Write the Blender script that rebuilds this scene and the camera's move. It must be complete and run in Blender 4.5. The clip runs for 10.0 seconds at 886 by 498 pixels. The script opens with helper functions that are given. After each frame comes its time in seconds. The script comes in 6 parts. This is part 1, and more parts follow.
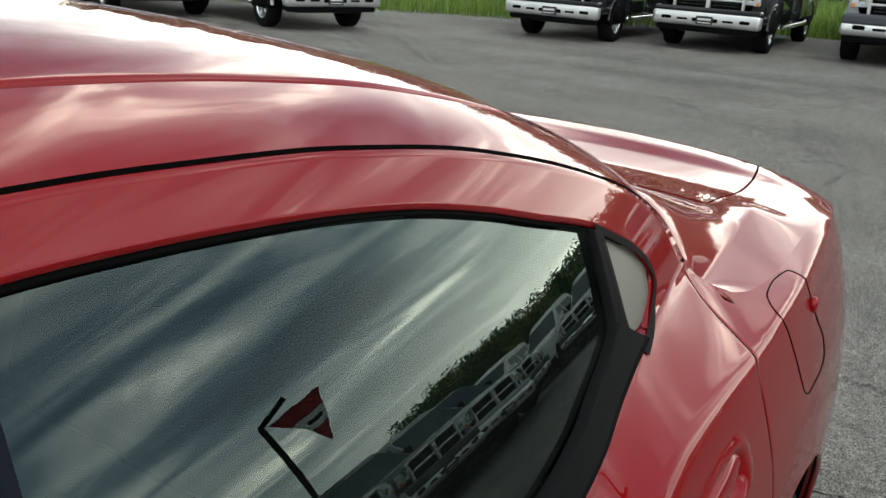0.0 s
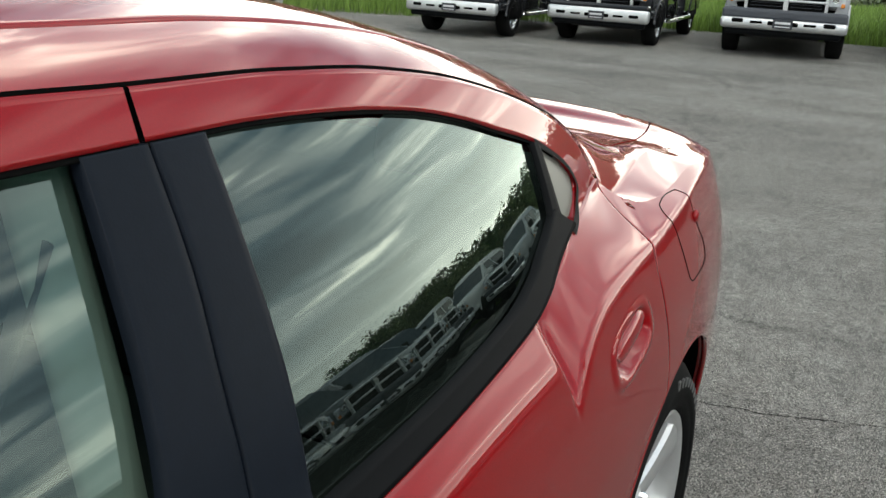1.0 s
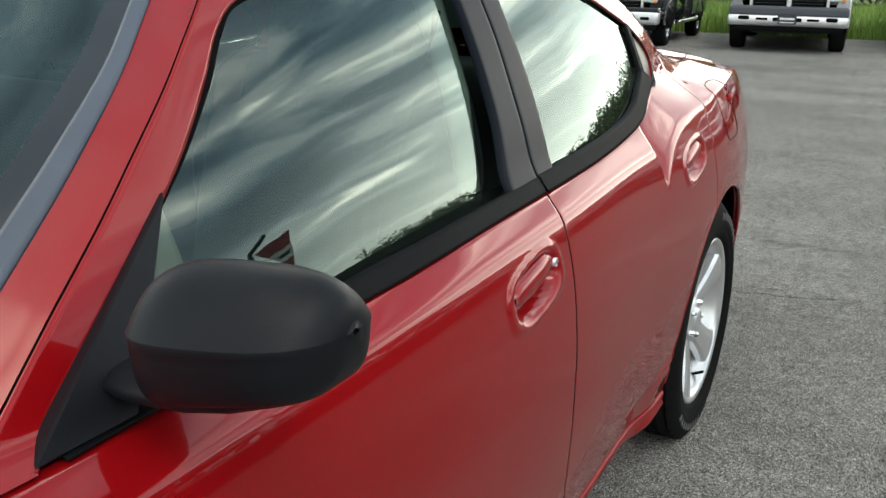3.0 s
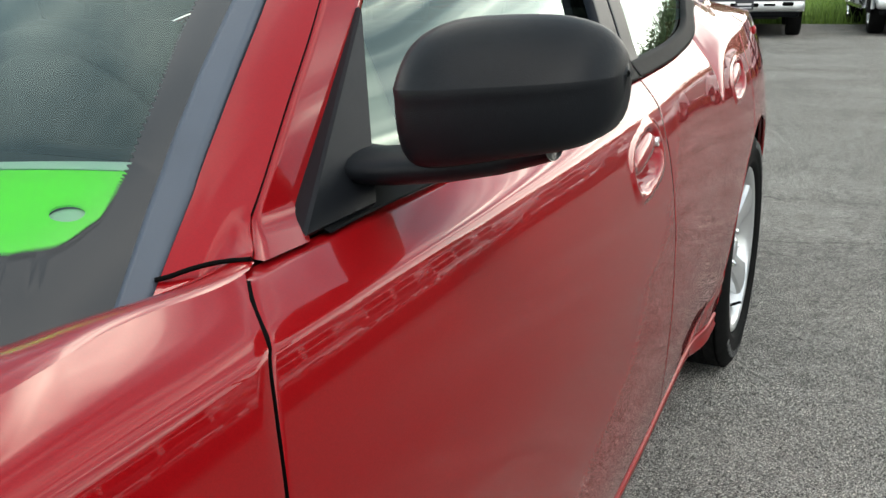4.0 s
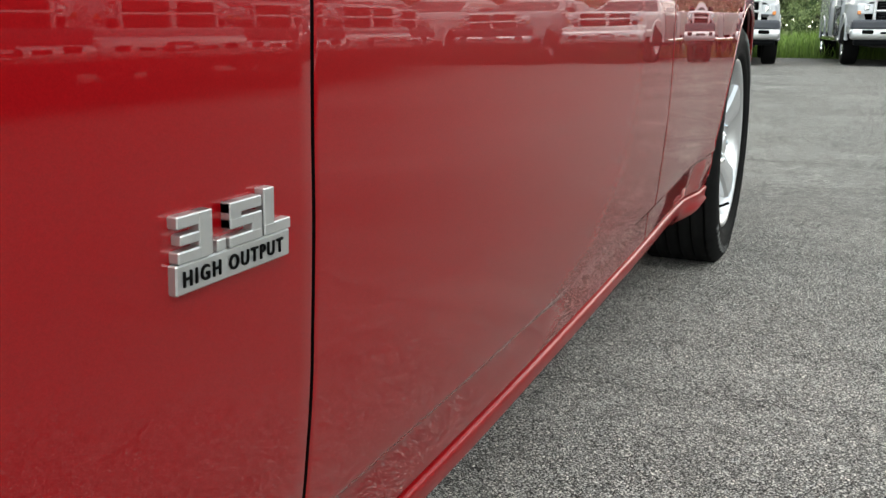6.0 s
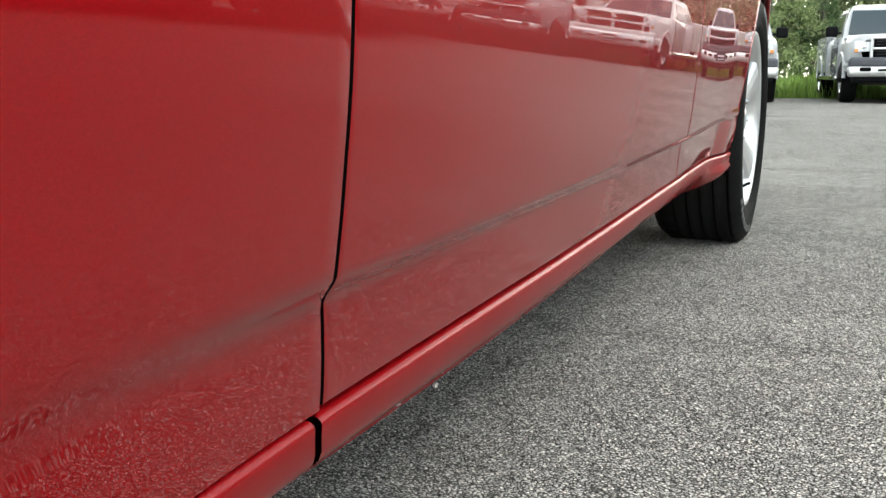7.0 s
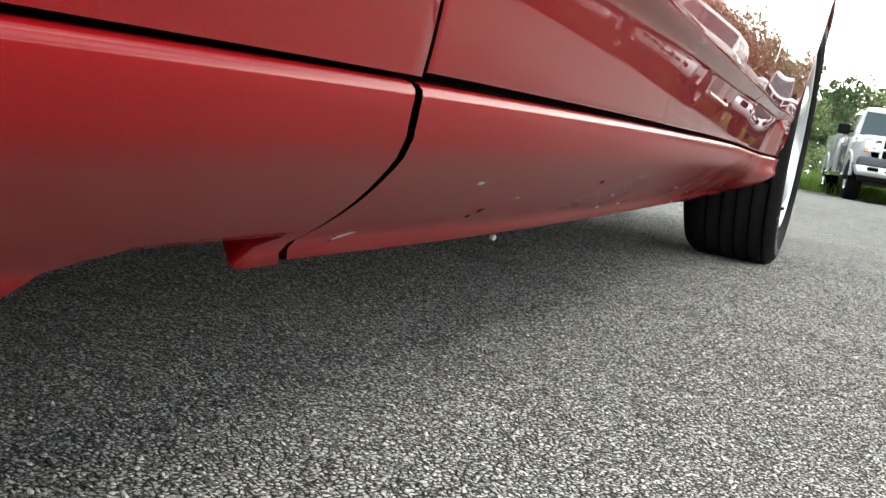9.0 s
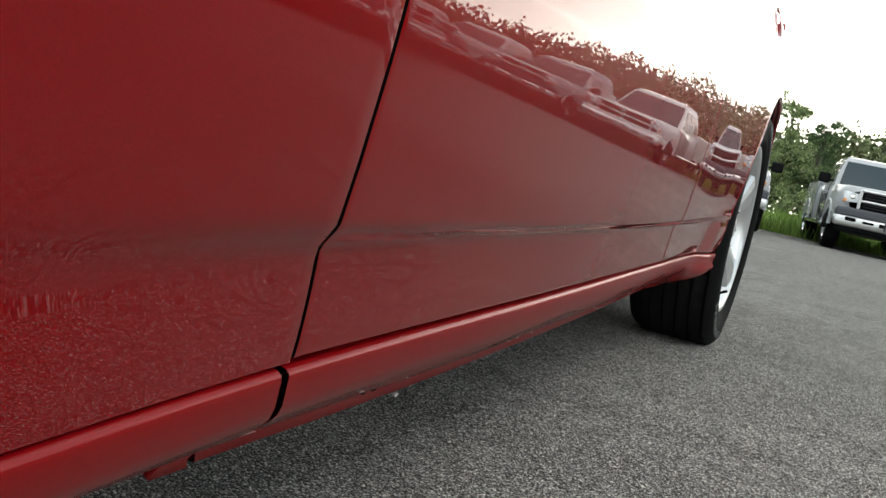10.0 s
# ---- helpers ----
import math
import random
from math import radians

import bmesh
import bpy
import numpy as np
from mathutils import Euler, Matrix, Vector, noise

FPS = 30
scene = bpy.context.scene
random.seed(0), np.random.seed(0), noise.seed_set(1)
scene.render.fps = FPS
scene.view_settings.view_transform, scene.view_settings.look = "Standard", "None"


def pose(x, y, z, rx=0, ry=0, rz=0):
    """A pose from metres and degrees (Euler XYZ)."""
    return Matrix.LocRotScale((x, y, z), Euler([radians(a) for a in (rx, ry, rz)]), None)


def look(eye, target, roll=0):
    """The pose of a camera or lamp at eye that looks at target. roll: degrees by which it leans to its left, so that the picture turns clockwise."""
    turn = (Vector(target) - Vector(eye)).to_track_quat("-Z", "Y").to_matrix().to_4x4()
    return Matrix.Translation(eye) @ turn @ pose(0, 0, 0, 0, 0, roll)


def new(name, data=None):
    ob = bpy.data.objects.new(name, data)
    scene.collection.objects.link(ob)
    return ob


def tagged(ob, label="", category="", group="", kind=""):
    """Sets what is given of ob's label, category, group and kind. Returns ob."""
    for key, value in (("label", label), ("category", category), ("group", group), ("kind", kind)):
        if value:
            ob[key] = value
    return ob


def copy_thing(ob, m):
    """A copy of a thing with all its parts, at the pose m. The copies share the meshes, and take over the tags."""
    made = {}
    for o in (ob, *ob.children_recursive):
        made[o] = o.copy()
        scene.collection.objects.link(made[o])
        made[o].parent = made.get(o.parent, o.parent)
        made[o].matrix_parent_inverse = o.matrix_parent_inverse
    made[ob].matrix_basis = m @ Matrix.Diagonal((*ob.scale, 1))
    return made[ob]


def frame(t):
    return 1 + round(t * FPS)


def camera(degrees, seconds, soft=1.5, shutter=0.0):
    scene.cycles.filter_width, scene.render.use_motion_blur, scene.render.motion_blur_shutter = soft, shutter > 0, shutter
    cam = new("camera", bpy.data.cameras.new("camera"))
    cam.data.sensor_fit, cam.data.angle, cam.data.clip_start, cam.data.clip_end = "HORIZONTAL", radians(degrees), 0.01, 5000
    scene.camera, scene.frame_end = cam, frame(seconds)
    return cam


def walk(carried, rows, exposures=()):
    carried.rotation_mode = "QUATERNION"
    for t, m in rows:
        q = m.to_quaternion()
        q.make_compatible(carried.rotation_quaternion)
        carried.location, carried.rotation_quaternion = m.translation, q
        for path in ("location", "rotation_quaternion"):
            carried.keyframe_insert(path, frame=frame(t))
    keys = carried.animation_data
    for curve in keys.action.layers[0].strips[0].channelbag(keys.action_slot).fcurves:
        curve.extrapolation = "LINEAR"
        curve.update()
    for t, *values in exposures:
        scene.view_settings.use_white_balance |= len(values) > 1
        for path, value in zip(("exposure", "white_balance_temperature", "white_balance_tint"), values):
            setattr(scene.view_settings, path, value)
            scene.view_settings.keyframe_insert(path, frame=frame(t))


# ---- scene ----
cam = camera(51.5, 10.0)
PATH = [
    (0, (1.127, 1.782, 1.535), (0.072, 3.356, 0.895), 3.4),
    (0.5, (1.172, 1.648, 1.524), (0.245, 3.304, 0.894), 3.2),
    (1, (1.251, 1.383, 1.515), (0.373, 3.066, 0.886), 3.2),
    (1.5, (1.351, 1.147, 1.517), (0.460, 2.826, 0.893), 1.9),
    (2, (1.456, 0.897, 1.465), (0.556, 2.572, 0.844), 1.3),
    (2.5, (1.505, 0.698, 1.428), (0.594, 2.369, 0.813), 1.1),
    (2.7, (1.476, 0.620, 1.389), (0.563, 2.294, 0.783), 1.0),
    (3.8, (1.251, 0.343, 1.235), (0.399, 2.067, 0.686), -0.0),
    (4, (1.230, 0.346, 1.164), (0.394, 2.071, 0.594), -1.1),
    (4.5, (1.220, 0.333, 0.998), (0.417, 2.064, 0.400), 0.0),
    (5, (1.317, 0.310, 0.914), (0.506, 2.042, 0.330), 0.5),
    (5.5, (1.301, 0.273, 0.808), (0.485, 2.024, 0.292), 0.5),
    (5.7, (1.268, 0.269, 0.767), (0.465, 2.030, 0.266), 0.7),
    (6.8, (1.193, 0.303, 0.526), (0.389, 2.092, 0.136), -0.4),
    (7, (1.174, 0.313, 0.483), (0.366, 2.105, 0.116), -0.1),
    (7.5, (1.145, 0.335, 0.406), (0.331, 2.125, 0.045), 2.4),
    (8, (1.114, 0.361, 0.350), (0.316, 2.159, -0.012), 2.7),
    (8.5, (1.089, 0.382, 0.301), (0.286, 2.181, -0.045), 5.1),
    (9, (1.072, 0.393, 0.265), (0.283, 2.210, -0.011), 9.3),
    (9.2, (1.086, 0.387, 0.274), (0.305, 2.211, 0.021), 11.0),
    (9.5, (1.102, 0.381, 0.303), (0.326, 2.211, 0.080), 10.4),
    (10, (1.163, 0.305, 0.429), (0.390, 2.136, 0.205), 12.0),
]
walk(cam, [(t, look(eye, target, roll)) for t, eye, target, roll in PATH],
     exposures=[(0.0, 0.08), (0.6, 0.28), (2.5, 0.38), (4.0, 0.66), (4.5, 0.53), (5.5, 0.68), (7.0, 1.15), (7.5, 1.28), (8.5, 1.43), (9.0, 1.3), (9.5, 0.85), (10.0, 0.4)])

# ---- light ----
SUN_AZ, SUN_EL = radians(125.0), radians(50.0)
world = bpy.data.worlds.new("sky")
scene.world = world
world.use_nodes = True


def build_sky():
    nt = world.node_tree
    nt.nodes.clear()
    n, link = nt.nodes.new, nt.links.new
    out, bg = n("ShaderNodeOutputWorld"), n("ShaderNodeBackground")
    sky = n("ShaderNodeTexSky")
    sky.sky_type = "NISHITA"
    sky.sun_disc = False
    sky.sun_elevation, sky.sun_rotation = SUN_EL, SUN_AZ
    sky.air_density, sky.dust_density = 1.0, 1.5
    dim = n("ShaderNodeMixRGB")
    dim.blend_type = "MULTIPLY"
    dim.inputs[0].default_value = 1.0
    dim.inputs[2].default_value = (0.10, 0.10, 0.10, 1)
    link(sky.outputs[0], dim.inputs[1])
    # long cloud streaks, brighter towards the horizon
    tc, sep = n("ShaderNodeTexCoord"), n("ShaderNodeSeparateXYZ")
    link(tc.outputs["Generated"], sep.inputs[0])
    zc = n("ShaderNodeMath")
    zc.operation = "MAXIMUM"
    zc.inputs[1].default_value = 0.0
    link(sep.outputs[2], zc.inputs[0])
    za = n("ShaderNodeMath")
    za.operation = "ADD"
    za.inputs[1].default_value = 0.16
    link(zc.outputs[0], za.inputs[0])
    div = n("ShaderNodeVectorMath")
    div.operation = "DIVIDE"
    com = n("ShaderNodeCombineXYZ")
    for i in range(3):
        link(za.outputs[0], com.inputs[i])
    link(tc.outputs["Generated"], div.inputs[0])
    link(com.outputs[0], div.inputs[1])
    mp = n("ShaderNodeMapping")
    mp.inputs["Scale"].default_value = (0.62, 1.9, 0.0)
    turn = n("ShaderNodeMapping")
    turn.inputs["Rotation"].default_value = (0, 0, radians(CLOUD_TURN))
    link(div.outputs[0], turn.inputs[0])
    link(turn.outputs[0], mp.inputs[0])
    noi = n("ShaderNodeTexNoise")
    noi.inputs["Scale"].default_value, noi.inputs["Detail"].default_value = 1.3, 6.0
    noi.inputs["Roughness"].default_value, noi.inputs["Distortion"].default_value = 0.52, 0.6
    link(mp.outputs[0], noi.inputs["Vector"])
    ramp = n("ShaderNodeValToRGB")
    e = ramp.color_ramp.elements
    e[0].position, e[0].color = 0.35, (0.11, 0.16, 0.195, 1)
    e[1].position, e[1].color = 0.70, (5.4, 4.95, 4.1, 1)
    for pos, col in ((0.47, (0.32, 0.42, 0.47, 1)), (0.58, (1.15, 1.16, 1.1, 1))):
        e.new(pos).color = col
    link(noi.outputs[0], ramp.inputs[0])
    hor = n("ShaderNodeMapRange")
    hor.inputs["From Min"].default_value, hor.inputs["From Max"].default_value = 0.02, 0.42
    hor.inputs["To Min"].default_value, hor.inputs["To Max"].default_value = 1.0, 0.0
    link(sep.outputs[2], hor.inputs[0])
    hp = n("ShaderNodeMath")
    hp.operation = "POWER"
    hp.inputs[1].default_value = 1.6
    link(hor.outputs[0], hp.inputs[0])
    # the low sky is brightest to the north, duller round to the east
    dot, lobe, low = n("ShaderNodeVectorMath"), n("ShaderNodeMapRange"), n("ShaderNodeMixRGB")
    dot.operation = "DOT_PRODUCT"
    dot.inputs[1].default_value = (-0.17, 0.985, 0.0)
    link(tc.outputs["Generated"], dot.inputs[0])
    lobe.interpolation_type = "SMOOTHSTEP"
    lobe.inputs["From Min"].default_value, lobe.inputs["From Max"].default_value = 0.45, 0.97
    link(dot.outputs["Value"], lobe.inputs[0])
    low.inputs[1].default_value, low.inputs[2].default_value = (0.62, 0.68, 0.64, 1), (3.3, 3.1, 2.65, 1)
    link(lobe.outputs[0], low.inputs[0])
    glow = n("ShaderNodeMixRGB")
    link(low.outputs[0], glow.inputs[2])
    link(hp.outputs[0], glow.inputs[0])
    link(ramp.outputs[0], glow.inputs[1])
    mix = n("ShaderNodeMixRGB")
    mix.inputs[0].default_value = 0.86
    link(dim.outputs[0], mix.inputs[1])
    link(glow.outputs[0], mix.inputs[2])
    # heavy grey cloud overhead, lighter low down
    high, lid = n("ShaderNodeMapRange"), n("ShaderNodeMixRGB")
    high.inputs["From Min"].default_value, high.inputs["From Max"].default_value = 0.2, 0.75
    high.inputs["To Min"].default_value, high.inputs["To Max"].default_value = 1.05, 0.85
    link(sep.outputs[2], high.inputs[0])
    lid.blend_type = "MULTIPLY"
    lid.inputs[0].default_value = 1.0
    link(mix.outputs[0], lid.inputs[1])
    link(high.outputs[0], lid.inputs[2])
    link(lid.outputs[0], bg.inputs[0])
    bg.inputs[1].default_value = SKY_STRENGTH
    link(bg.outputs[0], out.inputs[0])


CLOUD_TURN, SKY_STRENGTH = 45.0, 1.75
build_sky()
sun = new("sun", bpy.data.lights.new("sun", "SUN"))
sun.data.energy, sun.data.angle, sun.data.color = 0.85, radians(25), (1.0, 0.95, 0.86)
sun.matrix_world = look((0, 0, 30), (-30 * math.cos(SUN_EL) * math.sin(SUN_AZ), -30 * math.cos(SUN_EL) * math.cos(SUN_AZ), 30 - 30 * math.sin(SUN_EL)))


# ---- materials ----
def material(name, color=(0.5, 0.5, 0.5), rough=0.5, metal=0.0, coat=0.0, spec=0.5, grain=None, bump=None, emit=None, vary=0.0):
    """grain: (scale, amount) mottles the colour; bump: (scale, metres); vary: change from piece to piece."""
    m = bpy.data.materials.new(name)
    m.use_nodes = True
    nt = m.node_tree
    b = nt.nodes["Principled BSDF"]
    n, link = nt.nodes.new, nt.links.new
    b.inputs["Base Color"].default_value = (*color, 1)
    b.inputs["Roughness"].default_value, b.inputs["Metallic"].default_value = rough, metal
    b.inputs["Coat Weight"].default_value, b.inputs["Coat Roughness"].default_value = coat, 0.02
    b.inputs["Specular IOR Level"].default_value = spec
    tc = n("ShaderNodeTexCoord")
    last = None
    if grain:
        last = n("ShaderNodeHueSaturation")
        last.inputs["Color"].default_value = (*color, 1)
        one, two = n("ShaderNodeTexNoise"), n("ShaderNodeTexNoise")
        for node, scale in ((one, grain[0]), (two, grain[0] * 0.13)):
            node.inputs["Scale"].default_value, node.inputs["Detail"].default_value = scale, 4
            link(tc.outputs["Object"], node.inputs["Vector"])
        add = n("ShaderNodeMath")
        add.operation = "ADD"
        link(one.outputs[0], add.inputs[0])
        link(two.outputs[0], add.inputs[1])
        mr = n("ShaderNodeMapRange")
        mr.inputs["From Min"].default_value, mr.inputs["From Max"].default_value = 0.6, 1.4
        mr.inputs["To Min"].default_value, mr.inputs["To Max"].default_value = 1 - grain[1], 1 + grain[1]
        link(add.outputs[0], mr.inputs[0])
        link(mr.outputs[0], last.inputs["Value"])
        link(last.outputs[0], b.inputs["Base Color"])
    if vary:
        geo, hv = n("ShaderNodeObjectInfo"), n("ShaderNodeHueSaturation")
        mr = n("ShaderNodeMapRange")
        mr.inputs["To Min"].default_value, mr.inputs["To Max"].default_value = 1 - vary, 1 + vary
        link(geo.outputs["Random"], mr.inputs[0])
        link(mr.outputs[0], hv.inputs["Value"])
        if last:
            link(last.outputs[0], hv.inputs["Color"])
        else:
            hv.inputs["Color"].default_value = (*color, 1)
        link(hv.outputs[0], b.inputs["Base Color"])
    if bump:
        no, bu = n("ShaderNodeTexNoise"), n("ShaderNodeBump")
        no.inputs["Scale"].default_value, no.inputs["Detail"].default_value = bump[0], 3
        bu.inputs["Distance"].default_value = bump[1]
        link(tc.outputs["Object"], no.inputs["Vector"])
        link(no.outputs[0], bu.inputs["Height"])
        link(bu.outputs[0], b.inputs["Normal"])
    if emit:
        b.inputs["Emission Color"].default_value, b.inputs["Emission Strength"].default_value = (*color, 1), emit
    return m


def paint_material(name, color, flake, metal=0.0, rough=0.5, haze=0.0):
    """Metallic car paint under clear lacquer, with a little dust low down to break the gloss."""
    m = material(name, color, rough, metal, 1.0, 0.06)
    m.node_tree.nodes["Principled BSDF"].inputs["Specular Tint"].default_value = (color[0] ** 0.5, color[1] ** 0.5, color[2] ** 0.5, 1)
    m.node_tree.nodes["Principled BSDF"].inputs["Coat IOR"].default_value = 1.45
    nt = m.node_tree
    n, link = nt.nodes.new, nt.links.new
    b = nt.nodes["Principled BSDF"]
    tc, vo, ramp = n("ShaderNodeTexCoord"), n("ShaderNodeTexVoronoi"), n("ShaderNodeHueSaturation")
    vo.inputs["Scale"].default_value = 1400
    link(tc.outputs["Object"], vo.inputs["Vector"])
    ramp.inputs["Color"].default_value = (*color, 1)
    mr = n("ShaderNodeMapRange")
    mr.inputs["To Min"].default_value, mr.inputs["To Max"].default_value = 1 - flake, 1 + flake
    link(vo.outputs["Color"], mr.inputs[0])
    link(mr.outputs[0], ramp.inputs["Value"])
    link(ramp.outputs[0], b.inputs["Base Color"])
    no, cr = n("ShaderNodeTexNoise"), n("ShaderNodeMapRange")
    no.inputs["Scale"].default_value, no.inputs["Detail"].default_value = 3.0, 6
    link(tc.outputs["Object"], no.inputs["Vector"])
    cr.inputs["From Min"].default_value, cr.inputs["From Max"].default_value = 0.4, 0.75
    cr.inputs["To Min"].default_value, cr.inputs["To Max"].default_value = haze + 0.002, haze * 1.5 + 0.010
    link(no.outputs[0], cr.inputs[0])
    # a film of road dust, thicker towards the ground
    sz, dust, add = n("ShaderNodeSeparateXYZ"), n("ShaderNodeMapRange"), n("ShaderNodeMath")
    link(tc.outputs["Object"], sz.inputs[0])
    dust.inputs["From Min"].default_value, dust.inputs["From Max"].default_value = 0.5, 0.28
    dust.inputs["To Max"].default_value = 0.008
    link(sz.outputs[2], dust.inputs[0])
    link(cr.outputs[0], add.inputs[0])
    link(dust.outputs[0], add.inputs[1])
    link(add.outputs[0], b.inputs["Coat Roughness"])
    wave, bu = n("ShaderNodeTexNoise"), n("ShaderNodeBump")
    wave.inputs["Scale"].default_value, wave.inputs["Detail"].default_value = 260, 1
    bu.inputs["Distance"].default_value, bu.inputs["Strength"].default_value = 0.000001, 0.5
    link(tc.outputs["Object"], wave.inputs["Vector"])
    link(wave.outputs[0], bu.inputs["Height"])
    link(bu.outputs[0], b.inputs["Coat Normal"])
    return m


def glass_material(name, tint, ior=1.5):
    m = bpy.data.materials.new(name)
    m.use_nodes = True
    nt = m.node_tree
    nt.nodes.clear()
    n, link = nt.nodes.new, nt.links.new
    out, mix, fr = n("ShaderNodeOutputMaterial"), n("ShaderNodeMixShader"), n("ShaderNodeFresnel")
    tr, gl = n("ShaderNodeBsdfTransparent"), n("ShaderNodeBsdfGlossy")
    tr.inputs[0].default_value, gl.inputs["Roughness"].default_value = (*tint, 1), 0.0
    gl.inputs[0].default_value = (0.80, 0.97, 0.93, 1)
    fr.inputs["IOR"].default_value = ior
    link(fr.outputs[0], mix.inputs[0])
    link(tr.outputs[0], mix.inputs[1])
    link(gl.outputs[0], mix.inputs[2])
    link(mix.outputs[0], out.inputs[0])
    return m


def asphalt_material():
    """Worn asphalt: light stone chips in a darker binder, with broad stains."""
    m = material("asphalt", (0.2, 0.19, 0.18), 0.9, 0, 0, 0.25)
    nt = m.node_tree
    n, link = nt.nodes.new, nt.links.new
    b = nt.nodes["Principled BSDF"]
    tc = n("ShaderNodeTexCoord")
    warp = n("ShaderNodeTexNoise")
    warp.inputs["Scale"].default_value = 90
    link(tc.outputs["Object"], warp.inputs["Vector"])
    addv = n("ShaderNodeMixRGB")
    addv.blend_type = "ADD"
    addv.inputs[0].default_value = 0.006
    link(tc.outputs["Object"], addv.inputs[1])
    link(warp.outputs["Color"], addv.inputs[2])
    chips = n("ShaderNodeTexVoronoi")
    chips.inputs["Scale"].default_value = 190
    fine = n("ShaderNodeTexVoronoi")
    fine.inputs["Scale"].default_value = 420
    edge = n("ShaderNodeTexVoronoi")
    edge.feature = "DISTANCE_TO_EDGE"
    edge.inputs["Scale"].default_value = 190
    for v in (chips, fine, edge):
        link(addv.outputs[0], v.inputs["Vector"])
    tone = n("ShaderNodeValToRGB")
    e = tone.color_ramp.elements
    e[0].position, e[0].color = 0.0, (0.205, 0.203, 0.190, 1)
    e[1].position, e[1].color = 1.0, (0.860, 0.830, 0.765, 1)
    for pos, col in ((0.28, (0.400, 0.392, 0.368, 1)), (0.62, (0.560, 0.545, 0.510, 1)), (0.85, (0.690, 0.655, 0.595, 1))):
        e.new(pos).color = col
    link(chips.outputs["Color"], tone.inputs[0])
    ftone = n("ShaderNodeMapRange")
    ftone.inputs["To Min"].default_value, ftone.inputs["To Max"].default_value = 0.6, 1.4
    link(fine.outputs["Color"], ftone.inputs[0])
    gap = n("ShaderNodeMapRange")
    gap.inputs["From Min"].default_value, gap.inputs["From Max"].default_value = 0.03, 0.20
    gap.inputs["To Min"].default_value, gap.inputs["To Max"].default_value = 0.04, 1.0
    link(edge.outputs["Distance"], gap.inputs[0])
    broad = n("ShaderNodeTexNoise")
    broad.inputs["Scale"].default_value, broad.inputs["Detail"].default_value, broad.inputs["Roughness"].default_value = 0.55, 8, 0.62
    link(tc.outputs["Object"], broad.inputs["Vector"])
    bt = n("ShaderNodeMapRange")
    bt.inputs["From Min"].default_value, bt.inputs["From Max"].default_value = 0.3, 0.7
    bt.inputs["To Min"].default_value, bt.inputs["To Max"].default_value = 0.8, 1.2
    link(broad.outputs[0], bt.inputs[0])
    # wheel-worn streaks across the lot, and blotches a hand wide
    mp = n("ShaderNodeMapping")
    mp.inputs["Scale"].default_value = (0.22, 1.5, 1.0)
    link(tc.outputs["Object"], mp.inputs[0])
    streak, blot = n("ShaderNodeTexNoise"), n("ShaderNodeTexNoise")
    streak.inputs["Scale"].default_value, streak.inputs["Detail"].default_value = 0.9, 6
    blot.inputs["Scale"].default_value, blot.inputs["Detail"].default_value, blot.inputs["Roughness"].default_value = 16, 6, 0.75
    link(mp.outputs[0], streak.inputs["Vector"])
    link(tc.outputs["Object"], blot.inputs["Vector"])
    st, bl = n("ShaderNodeMapRange"), n("ShaderNodeMapRange")
    for node, src, amount in ((st, streak, 0.16), (bl, blot, 0.26)):
        node.inputs["From Min"].default_value, node.inputs["From Max"].default_value = 0.3, 0.7
        node.inputs["To Min"].default_value, node.inputs["To Max"].default_value = 1 - amount, 1 + amount
        link(src.outputs[0], node.inputs[0])
    # a few hairline cracks
    crack, mask = n("ShaderNodeTexVoronoi"), n("ShaderNodeMapRange")
    crack.feature = "DISTANCE_TO_EDGE"
    crack.inputs["Scale"].default_value = 0.32
    wob = n("ShaderNodeMixRGB")
    wob.blend_type = "ADD"
    wob.inputs[0].default_value = 0.25
    link(tc.outputs["Object"], wob.inputs[1])
    link(blot.outputs["Color"], wob.inputs[2])
    link(wob.outputs[0], crack.inputs["Vector"])
    mask.inputs["From Max"].default_value = 0.0035
    mask.inputs["To Min"].default_value = 0.35
    link(crack.outputs["Distance"], mask.inputs[0])
    mul = []
    for node in (ftone, gap, bt, st, bl, mask):
        x = n("ShaderNodeMixRGB")
        x.blend_type = "MULTIPLY"
        x.inputs[0].default_value = 1
        link((mul[-1] if mul else tone).outputs[0], x.inputs[1])
        link(node.outputs[0], x.inputs[2])
        mul.append(x)
    link(mul[-1].outputs[0], b.inputs["Base Color"])
    hs = n("ShaderNodeMath")
    hs.operation = "MULTIPLY"
    link(gap.outputs[0], hs.inputs[0])
    link(ftone.outputs[0], hs.inputs[1])
    bu = n("ShaderNodeBump")
    bu.inputs["Distance"].default_value = 0.005
    link(hs.outputs[0], bu.inputs["Height"])
    link(bu.outputs[0], b.inputs["Normal"])
    return m


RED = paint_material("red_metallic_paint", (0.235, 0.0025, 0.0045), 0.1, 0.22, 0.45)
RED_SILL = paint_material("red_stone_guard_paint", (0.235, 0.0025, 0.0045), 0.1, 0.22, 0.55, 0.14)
RED_SILL.node_tree.nodes["Principled BSDF"].inputs["Coat Weight"].default_value = 0.65
BLACK_TRIM = material("black_trim", (0.004, 0.0045, 0.0052), 0.6, spec=0.06, bump=(700, 0.0001))
SATIN_TRIM = material("satin_pillar_trim", (0.006, 0.0085, 0.0135), 0.34, spec=0.08, grain=(60, 0.12), bump=(350, 0.0001))
SCREEN_TRIM = material("windscreen_trim", (0.055, 0.068, 0.092), 0.38, spec=0.45, grain=(14, 0.18), bump=(350, 0.0001))
